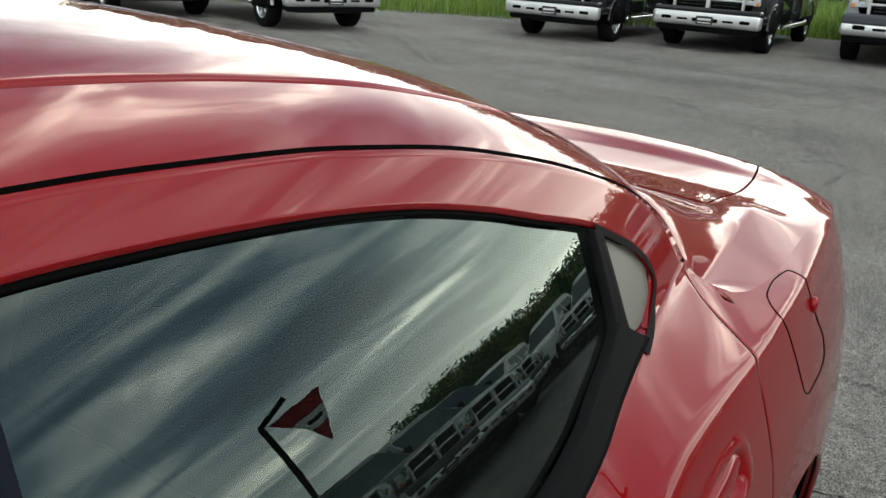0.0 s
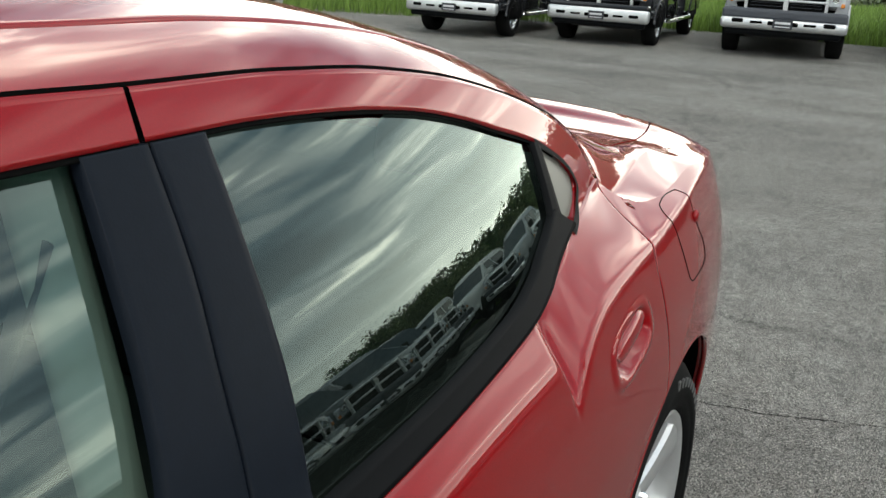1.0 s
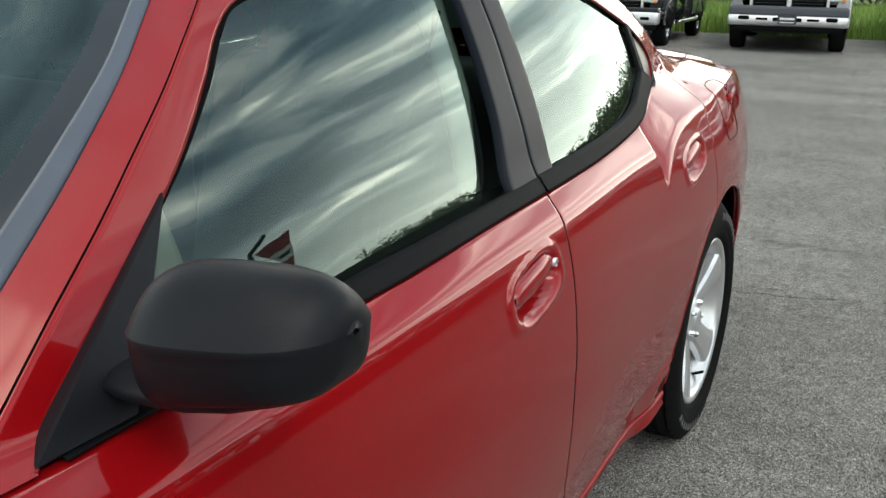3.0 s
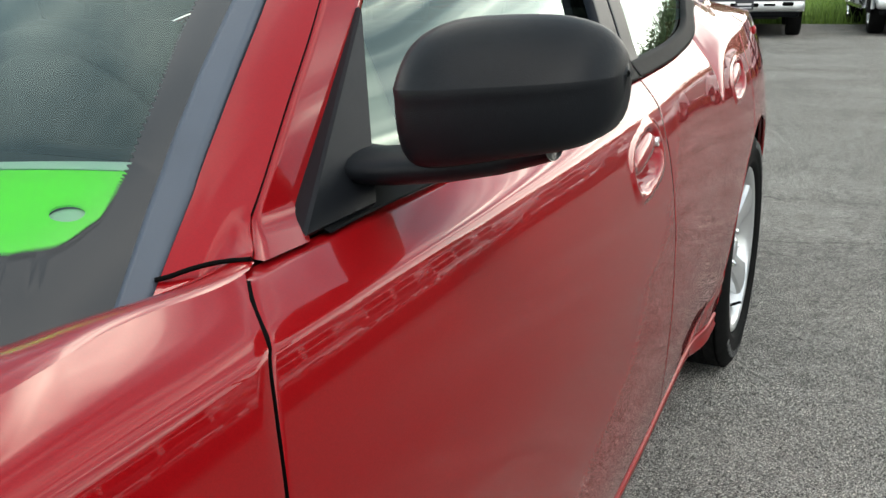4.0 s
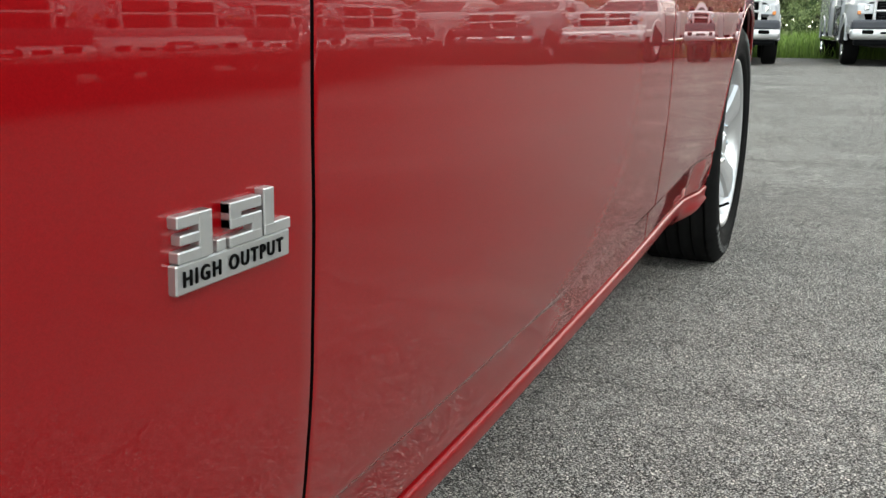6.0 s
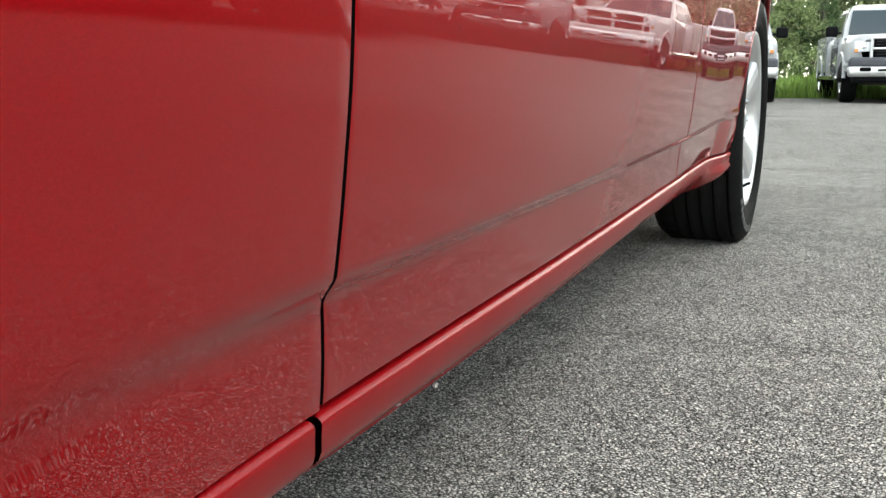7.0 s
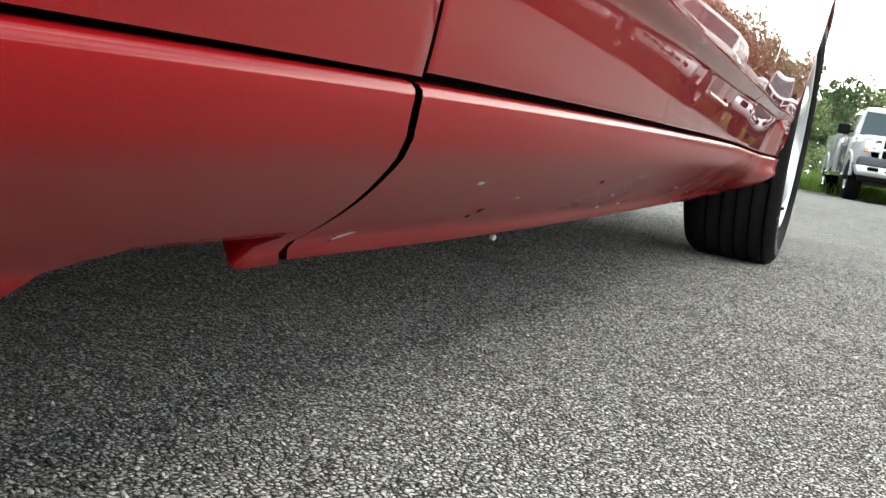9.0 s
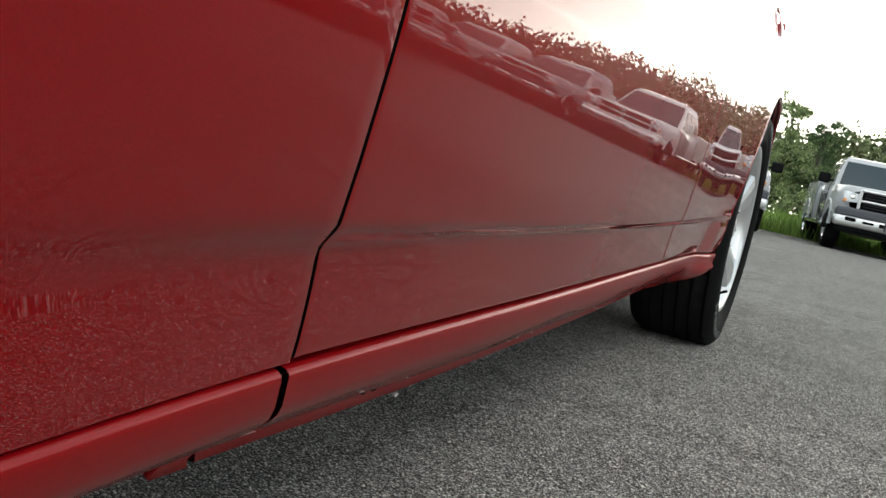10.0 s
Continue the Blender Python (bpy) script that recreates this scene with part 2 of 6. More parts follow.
MIRROR_PLASTIC = material("grained_black_plastic", (0.006, 0.007, 0.009), 0.42, spec=0.16, grain=(200, 0.2), bump=(900, 0.0002))
RUBBER = material("tyre_rubber", (0.006, 0.006, 0.006), 0.75, spec=0.06, grain=(60, 0.25), bump=(400, 0.0002))
RUBBER_PALE = material("tyre_lettering", (0.05, 0.05, 0.05), 0.6)
GAP_BLACK = material("shut_line_rubber", (0.002, 0.002, 0.002), 0.8, spec=0.05)
ALLOY = material("silver_alloy", (0.62, 0.63, 0.64), 0.3, 0.75, 0.4, grain=(30, 0.05))
CHROME = material("chrome", (0.78, 0.79, 0.8), 0.09, 1.0, grain=(3, 0.04))
BUMPER_STEEL = material("bumper_steel", (0.62, 0.63, 0.64), 0.32, 0.8, grain=(3, 0.06))
BADGE = material("badge_satin_chrome", (0.55, 0.555, 0.55), 0.38, 0.85, grain=(60, 0.05))
DARK_METAL = material("brake_iron", (0.05, 0.048, 0.045), 0.6, 0.6, grain=(40, 0.3))
SIDE_GLASS = glass_material("tinted_side_glass", (0.30, 0.40, 0.37), 1.78)
FRONT_GLASS = glass_material("windscreen_glass", (0.55, 0.63, 0.60), 1.65)
BACK_GLASS = glass_material("rear_screen_glass", (0.10, 0.13, 0.12), 1.5)
CLOTH = material("grey_seat_cloth", (0.06, 0.064, 0.064), 0.9, grain=(120, 0.25), bump=(500, 0.0006))
INTERIOR = material("grey_interior_plastic", (0.04, 0.043, 0.043), 0.6, grain=(50, 0.15), bump=(600, 0.0003))
PALE_TRIM = material("pale_interior_trim", (0.52, 0.58, 0.54), 0.7, grain=(30, 0.1))
DARK_INTERIOR = material("dark_interior", (0.025, 0.026, 0.028), 0.8, grain=(60, 0.2))
CARD_STRIP = material("pale_card_strip", (0.55, 0.72, 0.66), 0.5, grain=(20, 0.06))
BEIGE = material("beige_corner_trim", (0.42, 0.39, 0.32), 0.6, grain=(40, 0.06))
FRIT = material("screen_border_black", (0.012, 0.012, 0.014), 0.15, 0, 0.15)
GREEN_CARD = material("fluorescent_green_card", (0.2, 0.95, 0.05), 0.6, grain=(8, 0.05))
ASPHALT = asphalt_material()


def chip_material():
    """Loose-edged stone chips, each of its own grey."""
    m = material("stone_chips", (0.4, 0.39, 0.37), 0.85, 0, 0, 0.3)
    nt = m.node_tree
    n, link = nt.nodes.new, nt.links.new
    geo, ramp = n("ShaderNodeNewGeometry"), n("ShaderNodeValToRGB")
    e = ramp.color_ramp.elements
    e[0].position, e[0].color = 0.0, (0.20, 0.198, 0.185, 1)
    e[1].position, e[1].color = 1.0, (0.80, 0.78, 0.72, 1)
    for pos, col in ((0.3, (0.41, 0.40, 0.375, 1)), (0.65, (0.56, 0.545, 0.508, 1)), (0.88, (0.66, 0.63, 0.573, 1))):
        e.new(pos).color = col
    link(geo.outputs["Random Per Island"], ramp.inputs[0])
    link(ramp.outputs[0], nt.nodes["Principled BSDF"].inputs["Base Color"])
    return m


CHIPS = chip_material()
# crevice shade between the chips, put into the colour of their sides
CHIP_SIDE_SHADE = material("chip_side_shade", (0.085, 0.082, 0.076), 0.8, spec=0.2, grain=(300, 0.3))


# ---- building helpers ----
def tab(*pairs):
    """A smooth curve through (at, value) pairs, level outside them."""
    a, v = np.array([p[0] for p in pairs], float), np.array([p[1] for p in pairs], float)
    d = np.diff(v) / np.diff(a)
    m = np.concatenate([[d[0]], [0 if p * q <= 0 else 2 * p * q / (p + q) for p, q in zip(d[:-1], d[1:])], [d[-1]]])

    def curve(x):
        x = np.clip(np.asarray(x, float), a[0], a[-1])
        i = np.clip(np.searchsorted(a, x) - 1, 0, len(a) - 2)
        h = a[i + 1] - a[i]
        t = (x - a[i]) / h
        return ((2 * t**3 - 3 * t**2 + 1) * v[i] + (t**3 - 2 * t**2 + t) * h * m[i]
                + (3 * t**2 - 2 * t**3) * v[i + 1] + (t**3 - t**2) * h * m[i + 1])
    return curve


def smooth01(t):
    t = np.clip(t, 0, 1)
    return t * t * (3 - 2 * t)


def smin(a, b, k):
    h = np.clip(0.5 + 0.5 * (b - a) / k, 0, 1)
    return b * (1 - h) + a * h - k * h * (1 - h)


def smax(a, b, k):
    return -smin(-a, -b, k)


def dark_rim(me, nu, nv, sides="uv"):
    """Gives the turned-in rim of a sheet the dark of a shut line."""
    me.materials.append(GAP_BLACK)
    for k, p in enumerate(me.polygons):
        i, j = divmod(k, nv - 1)
        if ("u" in sides and i in (0, nu - 2)) or ("v" in sides and j in (0, nv - 2)) or ("t" in sides and j == nv - 2) or ("b" in sides and j == 0):
            p.material_index = 1
            p.use_smooth = False
    kinds = {}
    for p in me.polygons:
        for key in p.edge_keys:
            kinds.setdefault(key, set()).add(p.material_index)
    for e in me.edges:
        if len(kinds[e.key]) > 1:
            e.use_edge_sharp = True


def mesh_of(name, verts, faces, mat, smooth=True):
    me = bpy.data.meshes.new(name)
    me.from_pydata([tuple(map(float, v)) for v in verts], [], faces)
    me.materials.append(mat)
    if smooth:
        me.polygons.foreach_set("use_smooth", [True] * len(me.polygons))
    me.update()
    return me


def put(name, me, parent=None, label="", m=None):
    ob = new(name, me)
    if parent:
        ob.parent = parent
    if m is not None:
        ob.matrix_basis = m
    if label:
        ob["label"] = label
    return ob


def part(name, bm, mat, parent=None, label="", smooth=False, m=None):
    me = bpy.data.meshes.new(name)
    bm.to_mesh(me)
    bm.free()
    me.materials.append(mat)
    if smooth:
        me.polygons.foreach_set("use_smooth", [True] * len(me.polygons))
    return put(name, me, parent, label, m)


def empty(name, label, category, group="", m=None):
    ob = new(name)
    if m is not None:
        ob.matrix_basis = m
    return tagged(ob, label, category, group)


def box(bm, lo, hi, bevel=0.0, segments=2):
    """A box between two corners, with rounded edges, added to bm."""
    made = bmesh.ops.create_cube(bm, size=1.0)["verts"]
    for v in made:
        v.co = Vector([l + (h - l) * (c + 0.5) for l, h, c in zip(lo, hi, v.co)])
    if bevel:
        edges = list({e for v in made for e in v.link_edges})
        made = bmesh.ops.bevel(bm, geom=edges, offset=bevel, segments=segments, profile=0.5, affect="EDGES")["verts"]
    return made


def boxed(lo, hi, bevel=0.0, segments=2):
    bm = bmesh.new()
    box(bm, lo, hi, bevel, segments)
    return bm


def grid_faces(nu, nv, wrap=False):
    f = []
    for i in range(nu - 1):
        for j in range(nv if wrap else nv - 1):
            k = (j + 1) % nv
            f.append((i * nv + j, i * nv + k, (i + 1) * nv + k, (i + 1) * nv + j))
    return f


def lathe(profile, n=48, axis="x"):
    """Turns (along, radius) pairs round the x axis: verts and faces."""
    verts, faces = [], []
    for a, r in profile:
        for k in range(n):
            t = 2 * math.pi * k / n
            verts.append((a, r * math.cos(t), r * math.sin(t)))
    faces = grid_faces(len(profile), n, wrap=True)
    return verts, faces


def loft(rings, closed=True, caps=True):
    n = len(rings[0])
    verts = [p for r in rings for p in r]
    faces = grid_faces(len(rings), n, wrap=closed)
    if caps:
        faces.append(tuple(range(n)))
        faces.append(tuple(reversed(range((len(rings) - 1) * n, len(rings) * n))))
    return verts, faces


def tube(points, radius, sides=8, squash=1.0):
    """A bar along points."""
    rings = []
    pts = [Vector(p) for p in points]
    for i, p in enumerate(pts):
        d = (pts[min(i + 1, len(pts) - 1)] - pts[max(i - 1, 0)]).normalized()
        a = d.cross(Vector((0, 0, 1)))
        a = a.normalized() if a.length > 1e-4 else Vector((1, 0, 0))
        b = a.cross(d)
        rad = radius[i] if isinstance(radius, (list, tuple)) else radius
        rings.append([tuple(p + a * rad * math.cos(t) + b * rad * squash * math.sin(t)) for t in [2 * math.pi * k / sides for k in range(sides)]])
    return loft(rings)


# ---- the car's skin: half-width over length and height ----
base_side = tab((0.12, 0.83), (0.2, 0.866), (0.27, 0.894), (0.36, 0.914), (0.42, 0.927), (0.505, 0.938), (0.615, 0.944), (0.715, 0.943),
                (0.795, 0.936), (0.86, 0.9255), (0.905, 0.9145), (0.95, 0.900), (1.0, 0.88), (1.1, 0.83), (1.3, 0.72))
side_taper = tab((-0.95, 0.24), (-0.8, 0.15), (-0.5, 0.06), (0.0, 0.015), (0.4, 0.0), (0.8, 0.0), (1.4, 0.004), (1.9, 0.012), (2.5, 0.028), (2.8, 0.028), (3.05, 0.03),
                 (3.25, 0.037), (3.5, 0.062), (3.8, 0.108), (4.05, 0.185), (4.14, 0.26))
shoulder = tab((-0.95, 0.72), (-0.6, 0.85), (-0.2, 0.91), (0.3, 0.937), (0.8, 0.947), (1.9, 0.952), (2.4, 0.960), (2.485, 0.962), (2.505, 0.948), (2.520, 0.895),
               (2.528, 0.886), (2.545, 0.902), (2.585, 0.934), (2.64, 0.964), (2.72, 0.988), (2.86, 1.004), (3.03, 1.013), (3.15, 1.022), (3.4, 1.032), (3.6, 1.035), (3.8, 1.033), (4.05, 1.0), (4.14, 0.96))
shelf_slope = tab((-0.9, 0.9), (0.3, 1.0), (0.7, 2.0), (0.95, 2.2), (1.25, 1.4), (1.6, 0.85), (2.48, 0.85), (2.53, 0.68), (2.64, 0.85), (2.85, 1.2), (3.0, 1.6), (3.2, 2.2), (3.6, 3.2), (4.1, 3.5))
glass_taper = tab((0.6, 0.03), (0.9, 0.026), (1.1, 0.024), (1.3, 0.013), (1.55, 0.0), (1.95, 0.0), (2.2, 0.0044), (2.5, 0.021), (2.8, 0.0506), (3.1, 0.0926), (3.5, 0.165), (4.1, 0.32))
HANDLES = ((1.733, 0.887, 0.099, 0.041, 0.13), (2.786, 0.901, 0.100, 0.041, 0.16))
step_top = tab((0.4, 0.366), (0.8, 0.368), (1.5, 0.374), (2.6, 0.392))


def handle_oval(y, z, h):
    """How far out (y, z) lies from a door handle's bowl: 1 on its rim."""
    cy, cz, a, b, tilt = h
    dy, dz = y - cy, z - cz
    u, v = dy * math.cos(tilt) + dz * math.sin(tilt), -dy * math.sin(tilt) + dz * math.cos(tilt)
    return (np.abs(u / a) ** 3.0 + np.abs(v / b) ** 3.0) ** (1 / 3.0), u, v


def skin(y, z, plain=False):
    y, z = np.asarray(y, float), np.asarray(z, float)
    low = base_side(z) - side_taper(y)
    deep = 0.013 * smooth01((y - 0.36) / 0.42) - 0.004 * smooth01((y - 0.8) / 0.5)
    width = 0.019 + 0.017 * (1 - smooth01((y - 0.35) / 0.6)) - 0.0085 * smooth01((y - 0.85) / 0.5)
    low = low + deep * (smooth01((z - step_top(y) + width * 0.6) / width) - 1)
    # the rear of the doors swells towards the wheel arch
    flare = 0.016 * smooth01((y - 2.46) / 0.16) * smooth01((0.42 - z) / 0.06)
    low = low + flare
    # plain: without the notch behind the doors' crease
    yn = np.minimum(y, 2.48) if plain else y
    zc = shoulder(yn)
    edge = base_side(zc) - side_taper(y)
    # the front wing's shoulder rolls over until it lies nearly flat
    roll = (110.0 + 130.0 * (1 - smooth01((y - 0.3) / 0.4))) * smooth01(y / 0.4) * (1 - smooth01((y - 0.70) / 0.13))
    shelf = edge + shelf_slope(yn) * (zc - z) - roll * np.maximum(z - zc, 0) ** 2
    lower = smin(low, shelf, 0.007)
    d = np.maximum(z - 1.01, 0)
    cab = 0.83 - 0.36 * (z - 1.01) - 0.36 * d * d - glass_taper(y) - 3.0 * np.maximum(0.985 - z, 0) - 2.0 * np.maximum(0.55 - y, 0)
    x = smax(cab, lower, 0.012)
    for h in HANDLES:
        r, u, v = handle_oval(y, z, h)
        rim = smooth01((1.19 - r) / 0.15) * smooth01((r - 0.84) / 0.14) * 0.0034
        bowl = smooth01((0.90 - r) / 0.30) * 0.030
        x = x + rim - bowl
    return x


# the line along which the sides end and roof, deck and bonnet begin
rail_z = tab((-0.95, 0.70), (-0.6, 0.86), (0.0, 0.935), (0.5, 0.957), (0.78, 0.968), (0.825, 0.972), (0.84, 0.974), (0.865, 0.982), (0.88, 0.990), (0.90, 1.004), (0.936, 1.032), (0.975, 1.062), (1.06, 1.124), (1.12, 1.170), (1.194, 1.228), (1.26, 1.284), (1.33, 1.338), (1.40, 1.360), (1.52, 1.376), (1.66, 1.387),
             (1.80, 1.393), (1.94, 1.389), (2.1, 1.386), (2.2, 1.381), (2.3, 1.374), (2.4, 1.362), (2.5, 1.347), (2.6, 1.326), (2.7, 1.301), (2.8, 1.271), (2.9, 1.235), (3.0, 1.176), (3.047, 1.112), (3.062, 1.086), (3.078, 1.068), (3.10, 1.057), (3.15, 1.049), (3.22, 1.0455), (3.5, 1.045), (4.05, 1.0), (4.14, 0.97))
crown_z = tab((-0.95, 0.74), (-0.6, 0.90), (0.0, 0.985), (0.5, 0.995), (0.70, 1.0), (0.90, 1.10), (1.2, 1.275), (1.33, 1.366), (1.45, 1.410), (1.6, 1.442), (1.8, 1.468), (2.1, 1.468), (2.4, 1.448), (2.7, 1.40), (3.0, 1.305), (3.3, 1.165), (3.45, 1.101), (3.52, 1.086), (3.62, 1.075), (3.75, 1.064),
              (3.88, 1.066), (3.98, 1.078), (4.05, 1.078), (4.14, 1.04))


def crown_rise(q):
    return 0.55 * (1 - q**2.2) + 0.45 * (1 - q**7.0)


def roof_point(y, s):
    """s: 0 at the side rail, 1 on the middle line."""
    y = np.asarray(y, float)
    zr = rail_z(y)
    xr = skin(y, zr)
    x = xr * (1 - s)
    z = zr + (crown_z(y) - zr) * crown_rise(1 - s)
    # the wings' tops fall inwards to the foot of the windscreen
    z = z - 0.035 * smooth01(s / 0.16) * (1 - smooth01((s - 0.16) / 0.5)) * smooth01((y - 0.25) / 0.45) * smooth01((0.92 - y) / 0.02)
    # behind the rear doors: a shelf, a valley, then the rear pillar's face up to its ridge beside the screen
    back = smooth01((y - 3.04) / 0.03) * (1 - smooth01((y - 3.54) / 0.12))
    xv, zv = 0.732 - 0.148 * (y - 3.047), 1.063 + 0.018 * (y - 3.047)
    top = zr + (crown_z(y) - zr) * crown_rise(np.minimum(RIDGE / xr, 1.0))
    u = (xv - x) / (xv - RIDGE)
    face = zv + (top - zv) * (1 - (1 - np.clip(u, 0, 1)) ** 1.8)
    shelf = zv + (zr - zv) * np.clip((x - xv) / np.maximum(xr - xv, 0.004), 0, 1)
    return x, z * (1 - back) + np.where(u > 1, z, np.where(u > 0, face, shelf)) * back


RIDGE = 0.585


# the windscreen runs on below the pillar's foot
screen_rail = tab((0.6, 0.757), (0.80, 0.922), (0.90, 1.004), (0.936, 1.032), (0.975, 1.062), (1.06, 1.124), (1.12, 1.170), (1.194, 1.228), (1.26, 1.284), (1.33, 1.338), (1.40, 1.360), (1.52, 1.376), (1.66, 1.387))
screen_crown = tab((0.5, 0.93), (0.7, 1.03), (0.9, 1.11), (1.2, 1.275), (1.33, 1.366), (1.45, 1.410), (1.6, 1.442), (1.8, 1.468))


def screen_point(y, s):
    zr = screen_rail(y)
    zc = np.maximum(zr, 0.985)
    xr = 0.83 - 0.36 * (zc - 1.01) - 0.36 * np.maximum(zc - 1.01, 0) ** 2 - glass_taper(np.maximum(y, 0.9)) + 0.2 * np.maximum(0.88 - y, 0)
    q = 1 - s
    return xr * q, zr + (screen_crown(y) - zr) * (0.55 * (1 - q**2.2) + 0.45 * (1 - q**7.0))


front_gap = tab((0.27, 0.775), (0.30, 0.768), (0.350, 0.753), (0.357, 0.750), (0.378, 0.738), (0.45, 0.730), (0.6, 0.724), (0.75, 0.732), (0.80, 0.7405), (0.85, 0.7475), (0.878, 0.753), (0.91, 0.761), (0.94, 0.7715), (0.948, 0.779), (0.956, 0.793), (0.963, 0.807), (0.9695, 0.821), (0.976, 0.835))
middle_gap = tab((0.27, 2.004), (0.30, 1.988), (0.34, 1.955), (0.40, 1.912), (0.48, 1.880), (0.6, 1.871), (0.72, 1.874), (0.85, 1.882), (0.95, 1.889), (1.02, 1.897), (1.10, 1.911), (1.155, 1.918), (1.243, 1.934), (1.34, 1.944), (1.392, 1.951))
# the rear arch is longer than high
ARCH_Y, ARCH_Z, ARCH_A, ARCH_B = 3.148, 0.372, 0.447, 0.390


def arch_front(z):
    return ARCH_Y - ARCH_A * np.sqrt(np.maximum(1 - ((np.asarray(z, float) - ARCH_Z) / ARCH_B) ** 2, 1e-6))


rear_gap_top = tab((0.735, 2.979), (0.76, 2.984), (0.80, 2.987), (0.845, 2.987), (0.90, 2.984), (0.96, 2.983), (1.01, 2.995), (1.03, 2.999), (1.05, 3.003), (1.067, 3.012), (1.085, 3.032), (1.11, 3.047))


def rear_gap(z):
    z = np.asarray(z, float)
    return np.where(z < 0.735, arch_front(z) - 0.006, rear_gap_top(z))


door_foot = tab((0.4, 0.270), (0.8, 0.283), (1.3, 0.293), (2.0, 0.302), (2.7, 0.303))
belt = tab((0.80, 0.970), (0.83, 0.971), (0.90, 0.972), (0.98, 0.972), (1.2, 0.977), (1.4, 0.982), (1.6, 0.989), (1.9, 0.993), (2.15, 0.997), (2.35, 1.006), (2.49, 1.018), (2.58, 1.034), (2.66, 1.057), (2.767, 1.083), (2.8, 1.087), (2.9, 1.093), (3.0, 1.103), (3.045, 1.1065), (3.08, 1.104))


def panel(foot, head, fore, aft, step=0.008, inset=0.0024, offset=0.0):
    """A sheet of the skin between four curves, its rim turned in."""
    zm = float(np.mean([foot(1.5), head(1.5)]))
    length = abs(float(aft(zm)) - float(fore(zm)))
    height = abs(float(head(1.5)) - float(foot(1.5)))
    ns, nv = max(8, int(length / step)), max(6, int(height / step))
    es, et = 0.0012 / length, 0.0012 / height
    s = np.concatenate([[0, 0, es], np.linspace(0, 1, ns + 1)[1:-1], [1 - es, 1, 1]])
    t = np.concatenate([[0, 0, et], np.linspace(0, 1, nv + 1)[1:-1], [1 - et, 1, 1]])
    S, T = np.meshgrid(s, t, indexing="ij")
    z = zm + (T - 0.5) * height
    for _ in range(12):
        y = (fore(z) + inset) * (1 - S) + (aft(z) - inset) * S
        z = (foot(y) + inset) * (1 - T) + (head(y) - inset) * T
    x = skin(y, z) + offset
    rim = np.zeros_like(x)
    rim[:2], rim[-2:], rim[:, :2], rim[:, -2:] = 0.0004, 0.0004, 0.0004, 0.0004
    rim[0], rim[-1], rim[:, 0], rim[:, -1] = 0.016, 0.016, 0.016, 0.016
    x = x - rim
    verts = np.stack([x, y, z], -1).reshape(-1, 3)
    return verts, grid_faces(len(s), len(t)), (len(s), len(t))


def strip(outer, inner, n=80, across=4, lift=0.0, rim=0.01, plain=False):
    """A band of the skin between two lines of (y, z) points, its edges turned in."""
    def even(points):
        p = np.array(points, float)
        d = np.concatenate([[0], np.cumsum(np.linalg.norm(np.diff(p, axis=0), axis=1))])
        u = np.linspace(0, d[-1], n)
        c = [tab(*[(a, b) for a, b in zip(d, p[:, k])])(u) for k in (0, 1)]
        return np.stack(c, -1)
    a, b = even(outer), even(inner)
    w = np.concatenate([[0, 0], np.linspace(0, 1, across + 1)[1:-1], [1, 1]])
    g = a[:, None] * (1 - w[None, :, None]) + b[:, None] * w[None, :, None]
    x = skin(g[..., 0], g[..., 1], plain) + (lift(g[..., 0], w[None, :]) if callable(lift) else lift)
    x[:, 0] -= rim
    x[:, -1] -= rim
    verts = np.stack([x, g[..., 0], g[..., 1]], -1).reshape(-1, 3)
    return verts, grid_faces(n, len(w))


def ribbon(points, width, lift, n=120):
    """A narrow dark line that follows (y, z) points on the skin."""
    p = np.array(points, float)
    d = np.concatenate([[0], np.cumsum(np.linalg.norm(np.diff(p, axis=0), axis=1))])
    u = np.linspace(0, d[-1], n)
    y, z = [tab(*zip(d, p[:, k]))(u) for k in (0, 1)]
    t = np.stack([np.gradient(y), np.gradient(z)], -1)
    t /= np.linalg.norm(t, axis=1)[:, None] + 1e-9
    rows = []
    for k in (-1, 0, 1):
        yy, zz = y - t[:, 1] * width * k / 2, z + t[:, 0] * width * k / 2
        rows.append(np.stack([skin(yy, zz) + lift, yy, zz], -1))
    return np.stack(rows, 1).reshape(-1, 3), grid_faces(n, 3)


def mirrored(verts, faces):
    v = np.array(verts, float).copy()
    v[:, 0] *= -1
    return v, [tuple(reversed(f)) for f in faces]


def outward(verts, faces):
    """Turns an open sheet so that its front faces out and up."""
    v = np.array(verts, float)
    q = np.array([f[:4] if len(f) > 3 else (*f, f[2]) for f in faces if len(f) < 5])
    n = np.cross(v[q[:, 2]] - v[q[:, 0]], v[q[:, 3]] - v[q[:, 1]])
    total = n.sum(0)
    if np.linalg.norm(total) > 0.4 * np.linalg.norm(n, axis=1).sum() and total @ np.array([1.0, 0.0, 0.9]) < 0:
        faces = [tuple(reversed(f)) for f in faces]
    return v, faces


def both_sides(name, vf, mat, parent, label=""):
    """The part on the left side of the car, and its twin on the other. vf: verts, faces and, for panels, their grid's size."""
    size = vf[2] if len(vf) > 2 else None
    vf = outward(*vf[:2])
    one = put(name, mesh_of(name, *vf, mat), parent[0], label)
    two = put(name, mesh_of(name, *mirrored(*vf), mat), parent[1], label)
    if size and mat is RED:
        dark_rim(one.data, *size, "u")
        dark_rim(two.data, *size, "u")
    return one, two


# ---- the red saloon ----
car = empty("sedan_car", "glossy metallic red four-door saloon car parked on asphalt", "car")
shell = (car, car)
